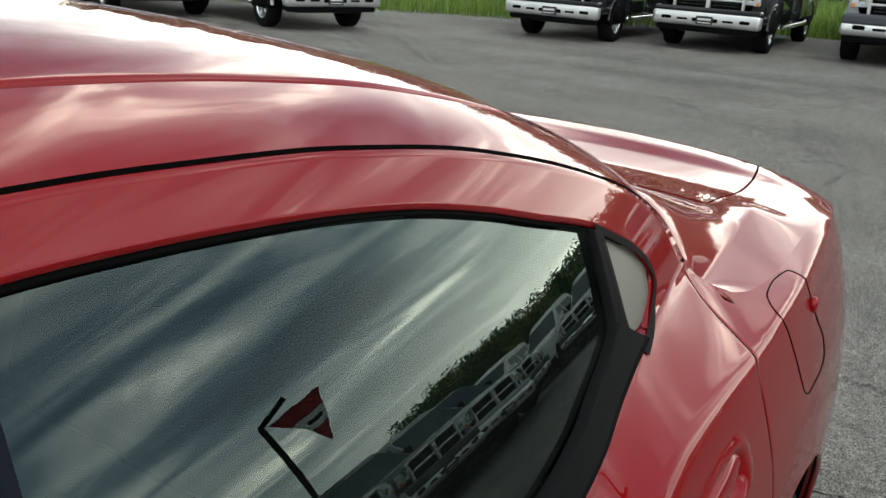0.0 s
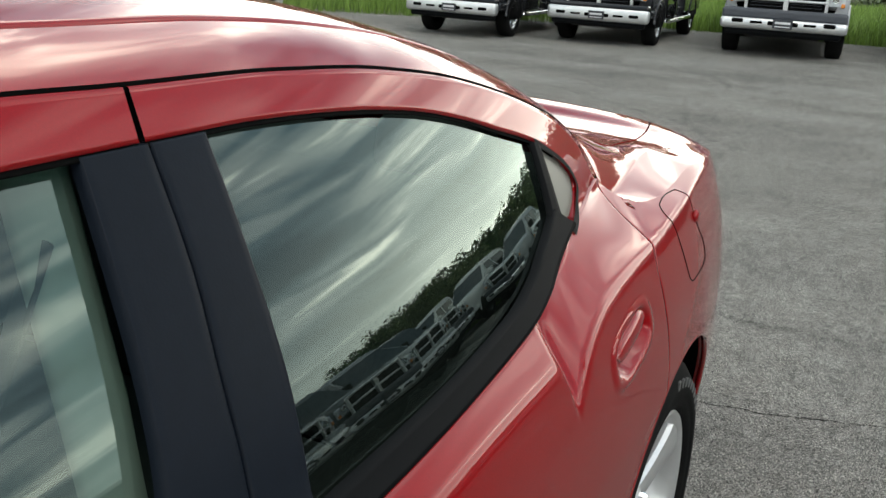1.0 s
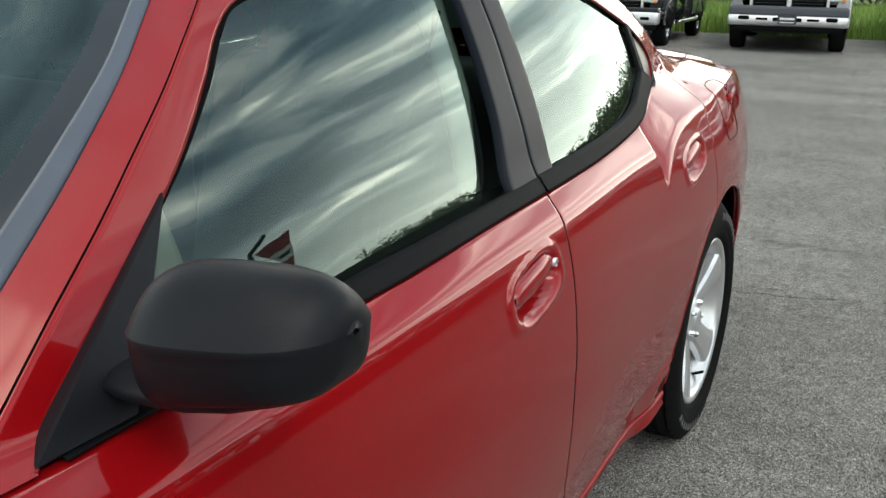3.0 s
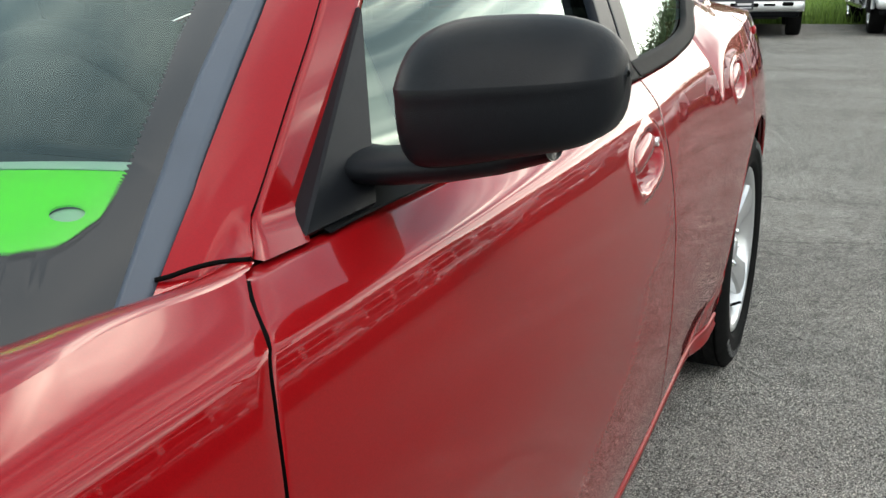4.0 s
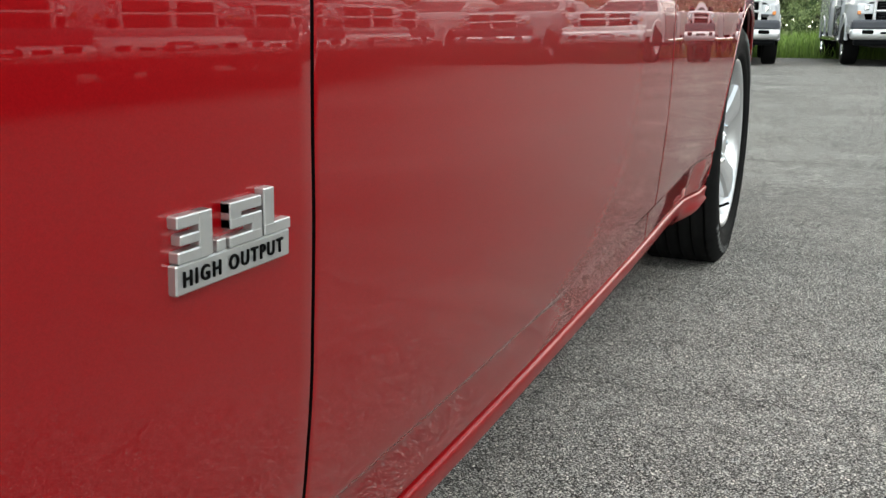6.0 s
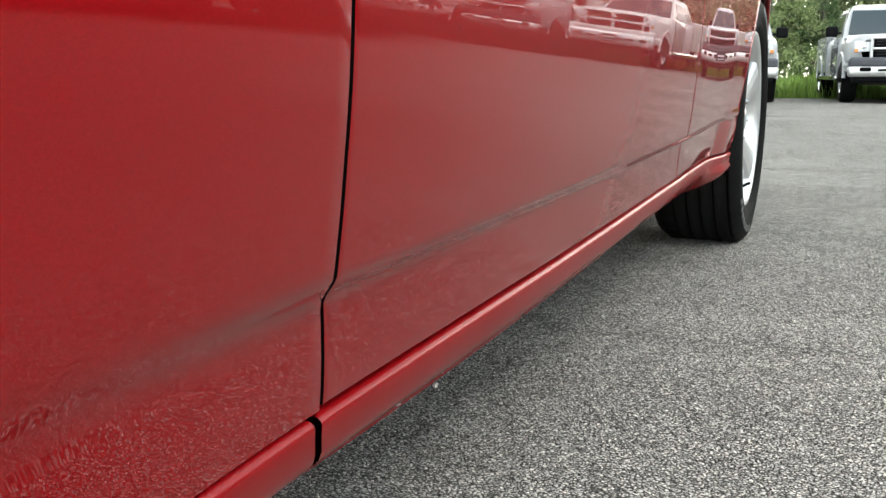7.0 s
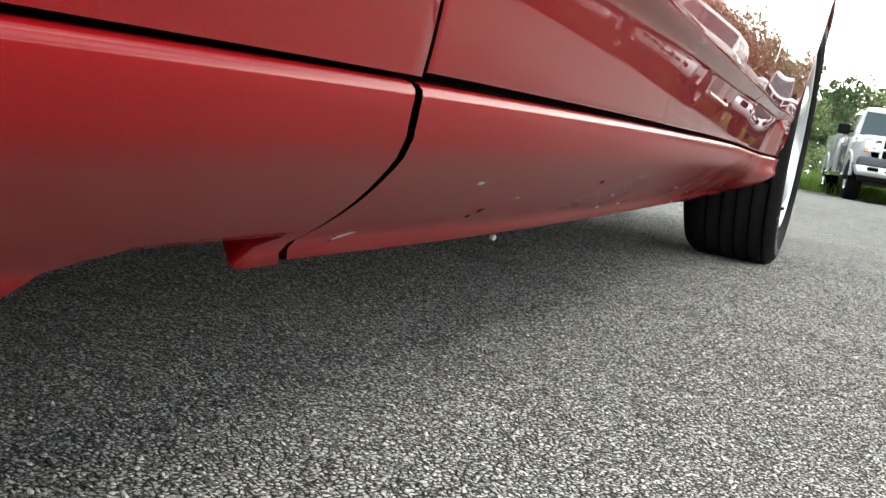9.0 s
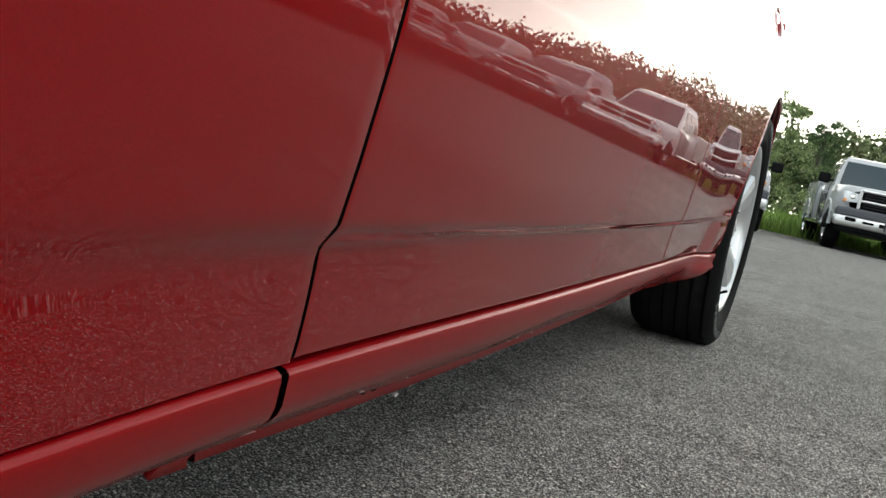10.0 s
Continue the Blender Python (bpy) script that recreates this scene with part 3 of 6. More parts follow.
# front wings, doors, rear wings
fd = both_sides("front_door", panel(door_foot, belt, front_gap, middle_gap, 0.0048), RED, shell)
rd = both_sides("rear_door", panel(door_foot, belt, middle_gap, rear_gap, 0.0048), RED, shell)


def wing_sheet():
    """Front wing, cut round by the wheel arch."""
    ys, zs = np.concatenate([np.linspace(0, 1, 119)[:-1], [0.9993, 1, 1]]), np.linspace(0, 1, 90)
    S, T = np.meshgrid(ys, zs, indexing="ij")
    z = 0.27 + T * 0.7
    for _ in range(8):
        y = -0.93 * (1 - S) + (front_gap(z) - 0.0014) * S
        arch = 0.372 + np.sqrt(np.maximum(0.412**2 - y**2, 0))
        foot = np.where(np.abs(y) < 0.412, np.maximum(arch, 0.272), np.where(y > 0, door_foot(y), 0.24))
        head = np.minimum(rail_z(y), 0.972)
        z = foot * (1 - T) + head * T
    x = skin(y, z)
    x[-1] -= 0.016
    x[-2] -= 0.0004
    verts = np.stack([x, y, z], -1).reshape(-1, 3)
    return verts, grid_faces(len(ys), 90)


for o in both_sides("front_wing", wing_sheet(), RED, shell):
    dark_rim(o.data, 121, 90, "u")


def quarter_sheet():
    """Rear wing from the door's edge to the tail, over the wheel arch."""
    S, T = np.meshgrid(np.concatenate([[0, 0, 0.001], np.linspace(0, 1, 168)[1:]]), np.concatenate([[0], np.linspace(0, 1, 100)]), indexing="ij")
    z = 0.3 + T * 0.72
    tail = 4.13
    for _ in range(10):
        y = (np.where(z > 0.735, rear_gap(z), 2.985) + 0.0014) * (1 - S) + tail * S
        over = np.abs(y - ARCH_Y) < ARCH_A
        arch = ARCH_Z + ARCH_B * np.sqrt(np.maximum(1 - ((y - ARCH_Y) / ARCH_A) ** 2, 0))
        foot = np.where(over, np.maximum(arch, 0.3), 0.28)
        z = foot * (1 - T) + np.minimum(rail_z(y), 1.105) * T
    x = skin(y, z)
    x[0] -= 0.016
    x[1] -= 0.0008
    x[:, 0] -= 0.02
    verts = np.stack([x, y, z], -1).reshape(-1, 3)
    return verts, grid_faces(170, 101)


for o in both_sides("rear_wing", quarter_sheet(), RED, shell):
    dark_rim(o.data, 170, 101, "u")

# sill below the doors: a bright rounded lip, then a face that leans under
sill_foot = tab((0.5, 0.172), (0.76, 0.174), (0.9, 0.174), (1.4, 0.179), (2.0, 0.188), (2.5, 0.195), (2.72, 0.22))


def sill_sheet(y0, y1, gap_front=False):
    ys = np.linspace(y0, y1, 160)
    rows = []
    for y in ys:
        top, foot = float(door_foot(y)) - 0.0028, float(sill_foot(y))
        x0 = float(skin(y, door_foot(y)))
        swell = 0.03 * float(smooth01((y - 2.35) / 0.25))
        prof = [(x0 - 0.03, top + 0.001), (x0 - 0.004, top + 0.0004), (x0 + 0.0004, top - 0.0008), (x0 + 0.0026, top - 0.0030), (x0 + 0.0030, top - 0.0062), (x0 + 0.0018, top - 0.012), (x0 - 0.0008, top - 0.025)]
        for k in np.linspace(0.12, 1, 12):
            h = (top - 0.025) * (1 - k) + foot * k
            prof.append((x0 + 0.0005 - 0.0935 * min(k / 0.88, 1.0)**1.25 + swell * math.sin(math.pi * min(k, 1)) , h))
        prof += [(x0 - 0.11, foot - 0.002), (x0 - 0.17, foot + 0.012), (x0 - 0.2, foot + 0.05)]
        if gap_front:
            shift = [float(tab((0.16, 0.060), (0.19, 0.056), (0.212, 0.043), (0.235, 0.022), (0.255, 0.007), (0.285, 0.0))(p[1])) for p in prof]
        else:
            shift = [0.0] * len(prof)
        w = 1 - smooth01((y - y0) / 0.25)
        rows.append([(p[0], y + sh * w, p[1]) for p, sh in zip(prof, shift)])
    return np.array(rows).reshape(-1, 3), grid_faces(len(ys), len(rows[0]))


def wing_sill_sheet():
    """The wing's own foot in front of the sill, with a notch in its lower edge."""
    ys = np.linspace(0.40, 0.764, 190)
    rows = []
    for y in ys:
        top = float(door_foot(y)) - 0.0028
        foot = 0.172 + 0.021 * float(smooth01((y - 0.615) / 0.045) * smooth01((0.750 - y) / 0.006))
        x0 = float(skin(y, door_foot(y)))
        prof = [(x0 - 0.03, top + 0.001), (x0 - 0.004, top + 0.0004), (x0 + 0.0004, top - 0.0008), (x0 + 0.0026, top - 0.0030), (x0 + 0.0030, top - 0.0062), (x0 + 0.0018, top - 0.012), (x0 - 0.0008, top - 0.025)]
        for k in np.linspace(0.12, 1, 12):
            h = (top - 0.025) * (1 - k) + 0.172 * k
            kk = k if h > foot else (top - 0.025 - foot) / (top - 0.025 - 0.172)
            prof.append((x0 + 0.0005 - 0.0935 * min(kk / 0.88, 1.0)**1.25, max(h, foot)))
        prof += [(prof[-1][0] - 0.006, foot + 0.001), (prof[-1][0] - 0.03, foot + 0.03)]
        shift = [float(tab((0.16, 0.060), (0.19, 0.056), (0.212, 0.043), (0.235, 0.022), (0.255, 0.007), (0.285, 0.0))(p[1])) for p in prof]
        w = float(smooth01((y - 0.55) / 0.214))
        # the tab behind the notch points forwards
        hook = 0.028 * float(smooth01((y - 0.743) / 0.004) * smooth01((0.764 - y) / 0.018))
        rows.append([(p[0], y - 0.006 + sh * w - hook * min(max(0.193 - p[1], 0.0) / 0.021, 1.0), p[1]) for p, sh in zip(prof, shift)])
    return np.array(rows).reshape(-1, 3), grid_faces(len(ys), len(rows[0]))


both_sides("sill", sill_sheet(0.766, 2.705, True), RED_SILL, shell, "red sill with a satin stone-guard finish")
both_sides("wing_foot", wing_sill_sheet(), RED_SILL, shell)

# shut lines: dark rubber behind the gaps
zs = np.linspace(0.275, 0.956, 40)
both_sides("door_seal", ribbon([(float(front_gap(z)), z) for z in zs], 0.03, -0.013), GAP_BLACK, shell)
zs = np.linspace(0.275, 1.385, 50)
both_sides("door_seal", ribbon([(float(middle_gap(z)), z) for z in zs], 0.03, -0.013), GAP_BLACK, shell)
zs = np.linspace(0.75, 1.10, 40)
both_sides("door_seal", ribbon([(float(rear_gap_top(z)), z) for z in zs], 0.03, -0.013), GAP_BLACK, shell)
ys = np.linspace(0.42, 2.72, 60)
both_sides("sill_seal", ribbon([(y, float(door_foot(y)) - 0.001) for y in ys], 0.012, -0.014), GAP_BLACK, shell)
ys = np.linspace(1.30, 3.06, 70)
both_sides("roof_seal", ribbon([(y, float(rail_z(y)) - 0.003) for y in ys], 0.012, -0.006, 200), GAP_BLACK, shell)

# window frames of the doors
rail_line = lambda y: float(rail_z(y)) - 0.0035
FR_OUT = [(y, rail_line(y)) for y in np.linspace(0.85, 1.9435, 50)]
FR_IN = [(0.903, 0.974), (0.955, 0.996), (1.016, 1.036), (1.13, 1.128), (1.18, 1.167), (1.25, 1.230), (1.295, 1.276), (1.334, 1.302), (1.375, 1.316), (1.42, 1.3255), (1.48, 1.334), (1.60, 1.340), (1.78, 1.3425), (1.934, 1.343)]
both_sides("window_frame", strip(FR_OUT, FR_IN, 130, 8, lambda y, w: 0.006 * w * smooth01((1.27 - y) / 0.15)), RED, fd)
RR_OUT = [(y, rail_line(y)) for y in np.linspace(1.9495, 3.045, 48)]
RR_IN = [(1.941, 1.343), (2.05, 1.3425), (2.121, 1.340), (2.258, 1.330), (2.388, 1.313), (2.514, 1.286), (2.617, 1.257), (2.736, 1.223), (2.82, 1.188), (2.875, 1.150), (2.888, 1.125), (2.86, 1.105), (2.81, 1.087)]
both_sides("window_frame", strip(RR_OUT, RR_IN[:1] + RR_IN[1:], 140, 8), RED, rd)

# black pillar covers between the side windows
both_sides("pillar_trim", panel(lambda y: np.full_like(np.asarray(y, float), 0.998), lambda y: np.full_like(np.asarray(y, float), 1.343),
                                tab((0.99, 1.782), (1.02, 1.792), (1.058, 1.810), (1.117, 1.830), (1.19, 1.845), (1.273, 1.858), (1.345, 1.870)), middle_gap, 0.012, 0.002, 0.0005), SATIN_TRIM, fd, "satin black pillar cover")
both_sides("pillar_trim", panel(lambda y: np.full_like(np.asarray(y, float), 0.998), lambda y: np.full_like(np.asarray(y, float), 1.343),
                                middle_gap, tab((0.99, 1.965), (1.025, 1.973), (1.07, 1.983), (1.145, 1.996), (1.246, 2.005), (1.345, 2.014)), 0.012, 0.002, 0.0015), SATIN_TRIM, rd, "satin black pillar cover")

# belt mouldings
both_sides("belt_moulding", strip([(0.93, 0.973), (1.2, 0.978), (1.4, 0.983), (1.6, 0.990), (1.888, 0.995)], [(0.93, 0.982), (1.2, 0.992), (1.43, 1.005), (1.6, 1.0115), (1.888, 1.0165)], 90, 6, 0.005, 0.008), BLACK_TRIM, fd, "black rubber belt moulding")
both_sides("belt_moulding", strip([(1.897, 0.995), (2.15, 0.999), (2.35, 1.008), (2.49, 1.020), (2.58, 1.036), (2.66, 1.059), (2.74, 1.078), (2.785, 1.087)],
                                  [(1.897, 1.0195), (2.169, 1.025), (2.29, 1.030), (2.445, 1.042), (2.55, 1.061), (2.62, 1.084), (2.675, 1.102), (2.725, 1.122)], 110, 6, 0.006, 0.012, True), BLACK_TRIM, rd, "black rubber belt moulding")
both_sides("window_divider", strip([(2.733, 1.223), (2.724, 1.18), (2.713, 1.13), (2.698, 1.1)], [(2.760, 1.214), (2.757, 1.17), (2.754, 1.12), (2.756, 1.088)], 30, 4, 0.004, 0.01), BLACK_TRIM, rd, "black window divider")
# thin black seals round the glass
both_sides("window_seal", strip([(p[0], p[1] + 0.001) for p in FR_IN[3:]], [(p[0] + 0.006 * (p[1] < 1.3), p[1] - 0.0055) for p in FR_IN[3:]], 90, 3, -0.002, 0.006), GAP_BLACK, fd)
both_sides("window_seal", strip([(p[0], p[1] + 0.001) for p in RR_IN[:9]], [(p[0], p[1] - 0.0055) for p in RR_IN[:9]], 90, 3, -0.002, 0.006), GAP_BLACK, rd)


def pane(outline_low, outline_high, depth=0.011, n=60, m=24, lean=0.36, bow=0.36, swing=0.0, taper=glass_taper):
    """A curved window pane between a lower and an upper line of (y, z) points."""
    def even(points):
        p = np.array(points, float)
        d = np.concatenate([[0], np.cumsum(np.linalg.norm(np.diff(p, axis=0), axis=1))])
        u = np.linspace(0, d[-1], n)
        return np.stack([tab(*zip(d, p[:, k]))(u) for k in (0, 1)], -1)
    a, b = even(outline_low), even(outline_high)
    t = np.linspace(0, 1, m)[None, :, None]
    g = a[:, None] * (1 - t) + b[:, None] * t
    x = 0.83 - lean * (g[..., 1] - 1.01) - bow * np.maximum(g[..., 1] - 1.01, 0) ** 2 - taper(g[..., 0]) - depth - swing * (g[..., 0] - 1.35)
    # never proud of the door's frame
    x = smin(x, 0.8285 - 0.36 * (g[..., 1] - 1.01) - 0.36 * np.maximum(g[..., 1] - 1.01, 0) ** 2 - glass_taper(g[..., 0]), 0.012)
    return np.stack([x, g[..., 0], g[..., 1]], -1).reshape(-1, 3), grid_faces(n, m)


def glazed(name, vf, mat, parent, label=""):
    obs = both_sides(name, vf, mat, parent, label)
    for o in obs:
        o.visible_shadow = False
    return obs


glazed("window_glass", pane([(0.95, 0.955), (1.2, 0.963), (1.5, 0.972), (1.90, 0.98)], [(1.09, 1.12), (1.22, 1.24), (1.28, 1.303), (1.34, 1.340), (1.5, 1.356), (1.62, 1.360), (1.94, 1.362)], 0.0135, 60, 28, 0.338, 0.365, 0.036, tab((0.8, 0.031), (0.95, 0.0235), (1.1, 0.0165), (1.3, 0.009), (1.5, 0.0035), (1.7, 0.0), (1.95, -0.0022))), SIDE_GLASS, fd, "tinted door glass")
glazed("window_glass", pane([(1.94, 0.985), (2.2, 0.988), (2.4, 0.995), (2.56, 1.035), (2.72, 1.09)], [(1.99, 1.344), (2.12, 1.342), (2.26, 1.331), (2.39, 1.314), (2.52, 1.286), (2.62, 1.257), (2.75, 1.223)], 0.0045, 60, 24, 0.37), SIDE_GLASS, rd, "tinted door glass")
both_sides("quarter_trim", ribbon([(2.765, 1.077), (2.82, 1.090), (2.865, 1.108), (2.889, 1.127), (2.878, 1.150), (2.845, 1.175), (2.80, 1.197), (2.745, 1.222)], 0.0095, 0.003, 90), BLACK_TRIM, rd, "black quarter window trim")
glazed("quarter_glass", pane([(2.75, 1.09), (2.80, 1.088), (2.84, 1.095), (2.875, 1.115)], [(2.732, 1.221), (2.79, 1.203), (2.84, 1.178), (2.885, 1.14)], 0.004, 24, 14), material("pale_quarter_glass", (0.20, 0.195, 0.17), 0.3, 0.0, 0.15, 0.3, grain=(6, 0.06)), rd, "pale quarter window")


# roof, pillars, screens, bonnet and boot lid
def top_sheet(ya, yb, sa, sb, ny, ns, lift=0.0, rim=True, lean=None):
    yy, ss = np.linspace(ya, yb, ny), np.linspace(sa, sb, ns)
    if rim:
        yy, ss = np.concatenate([[ya], yy, [yb]]), np.concatenate([[sa], ss, [sb]])
    Y, S = np.meshgrid(yy, ss, indexing="ij")
    if lean:
        Y = Y + lean(S)
    x, z = roof_point(Y, S)
    z = z + lift
    if rim:
        z[0] -= 0.012
        z[-1] -= 0.012
        z[:, 0] -= 0.012
        if sb < 1:
            z[:, -1] -= 0.012
    return np.stack([x, Y, z], -1).reshape(-1, 3), grid_faces(len(yy), len(ss))


DITCH = 0.155
rail_inner = tab((0.78, 0.047), (0.81, 0.050), (0.945, 0.062), (1.05, 0.067), (1.16, 0.072), (1.25, 0.084), (1.45, 0.12), (1.58, DITCH - 0.004))


def rail_sheet():
    """Screen pillar and roof rail in one sweep, as wide as rail_inner."""
    yy = np.concatenate([[0], np.linspace(0, 1, 150)])
    k = np.concatenate([[0], np.linspace(0, 1, 13), [1]])
    U, K = np.meshgrid(yy, k, indexing="ij")
    S = 0.002 + (rail_inner(0.843 + U * 2.213) - 0.002) * K
    Y = 0.843 + U * 2.213 - 0.9 * S * (1 - U) ** 6
    a, b = roof_point(Y, S), screen_point(Y, S)
    w = np.maximum(smooth01((Y - 1.1) / 0.45), 1 - smooth01(S / 0.025))
    x, z = b[0] * (1 - w) + a[0] * w, b[1] * (1 - w) + a[1] * w
    z[0] -= 0.012
    z[:, 0] -= 0.007
    z[:, -1] -= 0.012
    return np.stack([x, Y, z], -1).reshape(-1, 3), grid_faces(len(yy), len(k))


trim_inner = tab((0.70, 0.062), (0.78, 0.076), (0.89, 0.098), (1.035, 0.110), (1.156, 0.112), (1.3, 0.135), (1.6, 0.20))


def screen_band(fa, fb, ya, yb, lift, n=110):
    """A band on the windscreen between two lines beside the pillar, edges turned down."""
    U, K = np.meshgrid(np.linspace(0, 1, n), np.concatenate([[0], np.linspace(0, 1, 6), [1]]), indexing="ij")
    Y = ya + U * (yb - ya)
    S = (fa(Y) + 0.0055) * (1 - K) + fb(Y) * K
    x, z = screen_point(Y, S)
    z = z + lift
    z[:, 0] -= 0.01
    z[:, -1] -= 0.006
    return np.stack([x, Y, z], -1).reshape(-1, 3), grid_faces(n, 8)


def frit_sheet():
    """Black printed border of the windscreen, its inner edge in fine teeth."""
    inner = [(1.6, 0.26), (1.3, 0.19), (1.146, 0.168), (1.02, 0.160), (0.96, 0.149), (0.86, 0.131), (0.83, 0.128), (0.816, 0.134), (0.797, 0.145), (0.782, 0.166), (0.768, 0.19), (0.75, 0.28), (0.73, 0.5), (0.72, 1.0)]
    outer = [(1.6, 0.19), (1.3, 0.13), (1.146, 0.108), (1.02, 0.105), (0.96, 0.10), (0.86, 0.088), (0.80, 0.075), (0.75, 0.07), (0.70, 0.08), (0.68, 0.11), (0.67, 0.15), (0.66, 0.26), (0.65, 0.5), (0.64, 1.0)]
    k = np.arange(len(inner))
    u = np.linspace(0, len(inner) - 1, 900)
    lines = [np.stack([tab(*zip(k, [p[i] for p in line]))(u) for i in (0, 1)], -1) for line in (inner, outer)]
    tooth = np.where(np.arange(900) % 4 < 2, 0.0025, -0.0025)
    step = np.gradient(lines[0], axis=0) * np.array([1.0, 0.8])
    step = step / (np.linalg.norm(step, axis=1)[:, None] + 1e-9)
    w = np.array([0, 0.08, 0.3, 0.65, 1.0])[None, :, None]
    g = lines[0][:, None] * (1 - w) + lines[1][:, None] * w
    g[:, 0] += np.stack([-step[:, 1], step[:, 0] / 0.8], -1) * tooth[:, None] * 0.6
    x, z = screen_point(g[..., 0], g[..., 1])
    return np.stack([x, g[..., 0], z - 0.003], -1).reshape(-1, 3), grid_faces(900, 5)


wing_edge = tab((-0.92, 0.14), (0.45, 0.14), (0.60, 0.135), (0.65, 0.12), (0.70, 0.095), (0.76, 0.078), (0.79, 0.076), (0.82, 0.072), (0.842, 0.066))
wing_drop = tab((0.40, 0.006), (0.60, 0.006), (0.70, 0.004), (0.76, 0.002), (0.80, 0.001), (0.842, 0.0))


def wing_roof(y, k):
    """Height of the wing's top, k from 0 at its outer to 1 at its inner edge."""
    rise = 0.13 * wing_edge(y)
    return np.minimum(rail_z(y), 0.974) + rise * k - (rise + 0.021 - 0.009 * smooth01((0.74 - y) / 0.12)) * k**2 - wing_drop(y) * k**16


def wing_top_sheet():
    """The top of a front wing, narrowing along the foot of the windscreen to the door's corner."""
    U, K = np.meshgrid(np.linspace(0, 1, 150), np.concatenate([np.linspace(0, 0.97, 13), [0.99, 1, 1]]), indexing="ij")
    Y = -0.92 + U * 1.762
    S = wing_edge(Y) * K
    x, za = roof_point(Y, S)
    zb = wing_roof(Y, K)
    w = smooth01((Y - 0.15) / 0.35)
    z = za * (1 - w) + zb * w
    z[:, -1] -= 0.018 * w[:, -1]
    return np.stack([x, Y, z], -1).reshape(-1, 3), grid_faces(150, 16)


for o in both_sides("roof_rail", rail_sheet(), RED, shell):
    dark_rim(o.data, 151, 15, "v")


def pillar_foot_line():
    """The dark joint where the screen pillar meets the wing."""
    points = []
    for s in np.linspace(0.0, 0.054, 26):
        y = np.linspace(0.770, 0.900, 400)
        a, b = roof_point(y, s), screen_point(y, s)
        w = 1 - smooth01(s / 0.025)
        x, z = a[0] * w + b[0] * (1 - w), a[1] * w + b[1] * (1 - w)
        i = int(np.argmax(z > wing_roof(np.minimum(y, 0.842), np.minimum(s / wing_edge(np.minimum(y, 0.842)), 1.0)) + 0.0015))
        points.append((float(x[i]), float(min(y[i], 0.846)), float(z[i])))
    # drawn straight from the door's corner to the screen trim
    a, b, line = points[0], points[-1], []
    a, b = (a[0], a[1] - 0.004, a[2]), (b[0], b[1] - 0.006, b[2])
    for q in np.linspace(0, 1, 20):
        x, y = a[0] + (b[0] - a[0]) * q, a[1] + (b[1] - a[1]) * q + 0.004 * math.sin(math.pi * q)
        k = 0.054 * q / float(wing_edge(min(y, 0.842)))
        line.append((x, y, max(a[2] + (b[2] - a[2]) * q, float(wing_roof(min(y, 0.842), k))) + 0.0008))
    return tube(line, 0.0019, 6)


both_sides("pillar_joint", pillar_foot_line(), GAP_BLACK, shell)
both_sides("rear_pillar", top_sheet(3.057, 3.50, 0.0, DITCH - 0.004, 90, 44, 0.0, False), RED, shell)
both_sides("ditch_seal", top_sheet(1.3, 2.80, DITCH - 0.012, DITCH + 0.012, 90, 4, -0.007, False), BLACK_TRIM, shell)
both_sides("pillar_seam", top_sheet(2.77, 3.056, DITCH - 0.0085, DITCH - 0.003, 70, 3, 0.0012, False), GAP_BLACK, shell)
both_sides("roof", top_sheet(1.56, 2.76, DITCH + 0.005, 1.0, 90, 40, 0.0, True, lambda s: -0.0 + 0.05 * s), RED, shell)


def over_top(name, ya, yb, sa, mat, lift, ny, lean=None, label="", point=None):
    """A sheet from one side over the middle line to the other."""
    yy, ss = np.linspace(ya, yb, ny), np.concatenate([np.linspace(sa, 1, 26), np.linspace(1, sa, 26)[1:]])
    Y, S = np.meshgrid(yy, ss, indexing="ij")
    sign = np.ones_like(S)
    sign[:, 26:] = -1
    if lean:
        Y = Y + lean(S)
    x, z = (point or roof_point)(Y, S)
    verts, faces = outward(np.stack([x * sign, Y, z + lift], -1).reshape(-1, 3), grid_faces(ny, len(ss)))
    return put(name, mesh_of(name, verts, faces, mat), car, label)


ws = over_top("windscreen", 0.70, 1.60, 0.06, FRONT_GLASS, -0.006, 60, lambda s: -0.10 * s, "sloping windscreen glass", screen_point)
ws.visible_shadow = False
rs = over_top("rear_screen", 2.79, 3.515, DITCH + 0.05, BACK_GLASS, -0.006, 50, None, "dark sloping rear screen")
rs.visible_shadow = False
buttress_edge = tab((2.77, 0.185), (2.95, 0.20), (3.1, 0.252), (3.2, 0.265), (3.52, 0.250))


def buttress_sheet():
    """The broad pillar beside the rear screen."""
    U, K = np.meshgrid(np.linspace(0, 1, 120), np.concatenate([np.linspace(0, 1, 29), [1]]), indexing="ij")
    Y = 2.768 + U * 0.75
    S = DITCH - 0.004 + (buttress_edge(Y) - DITCH + 0.004) * K
    x, z = roof_point(Y, S)
    z[:, -1] -= 0.012
    return np.stack([x, Y, z], -1).reshape(-1, 3), grid_faces(120, 30)


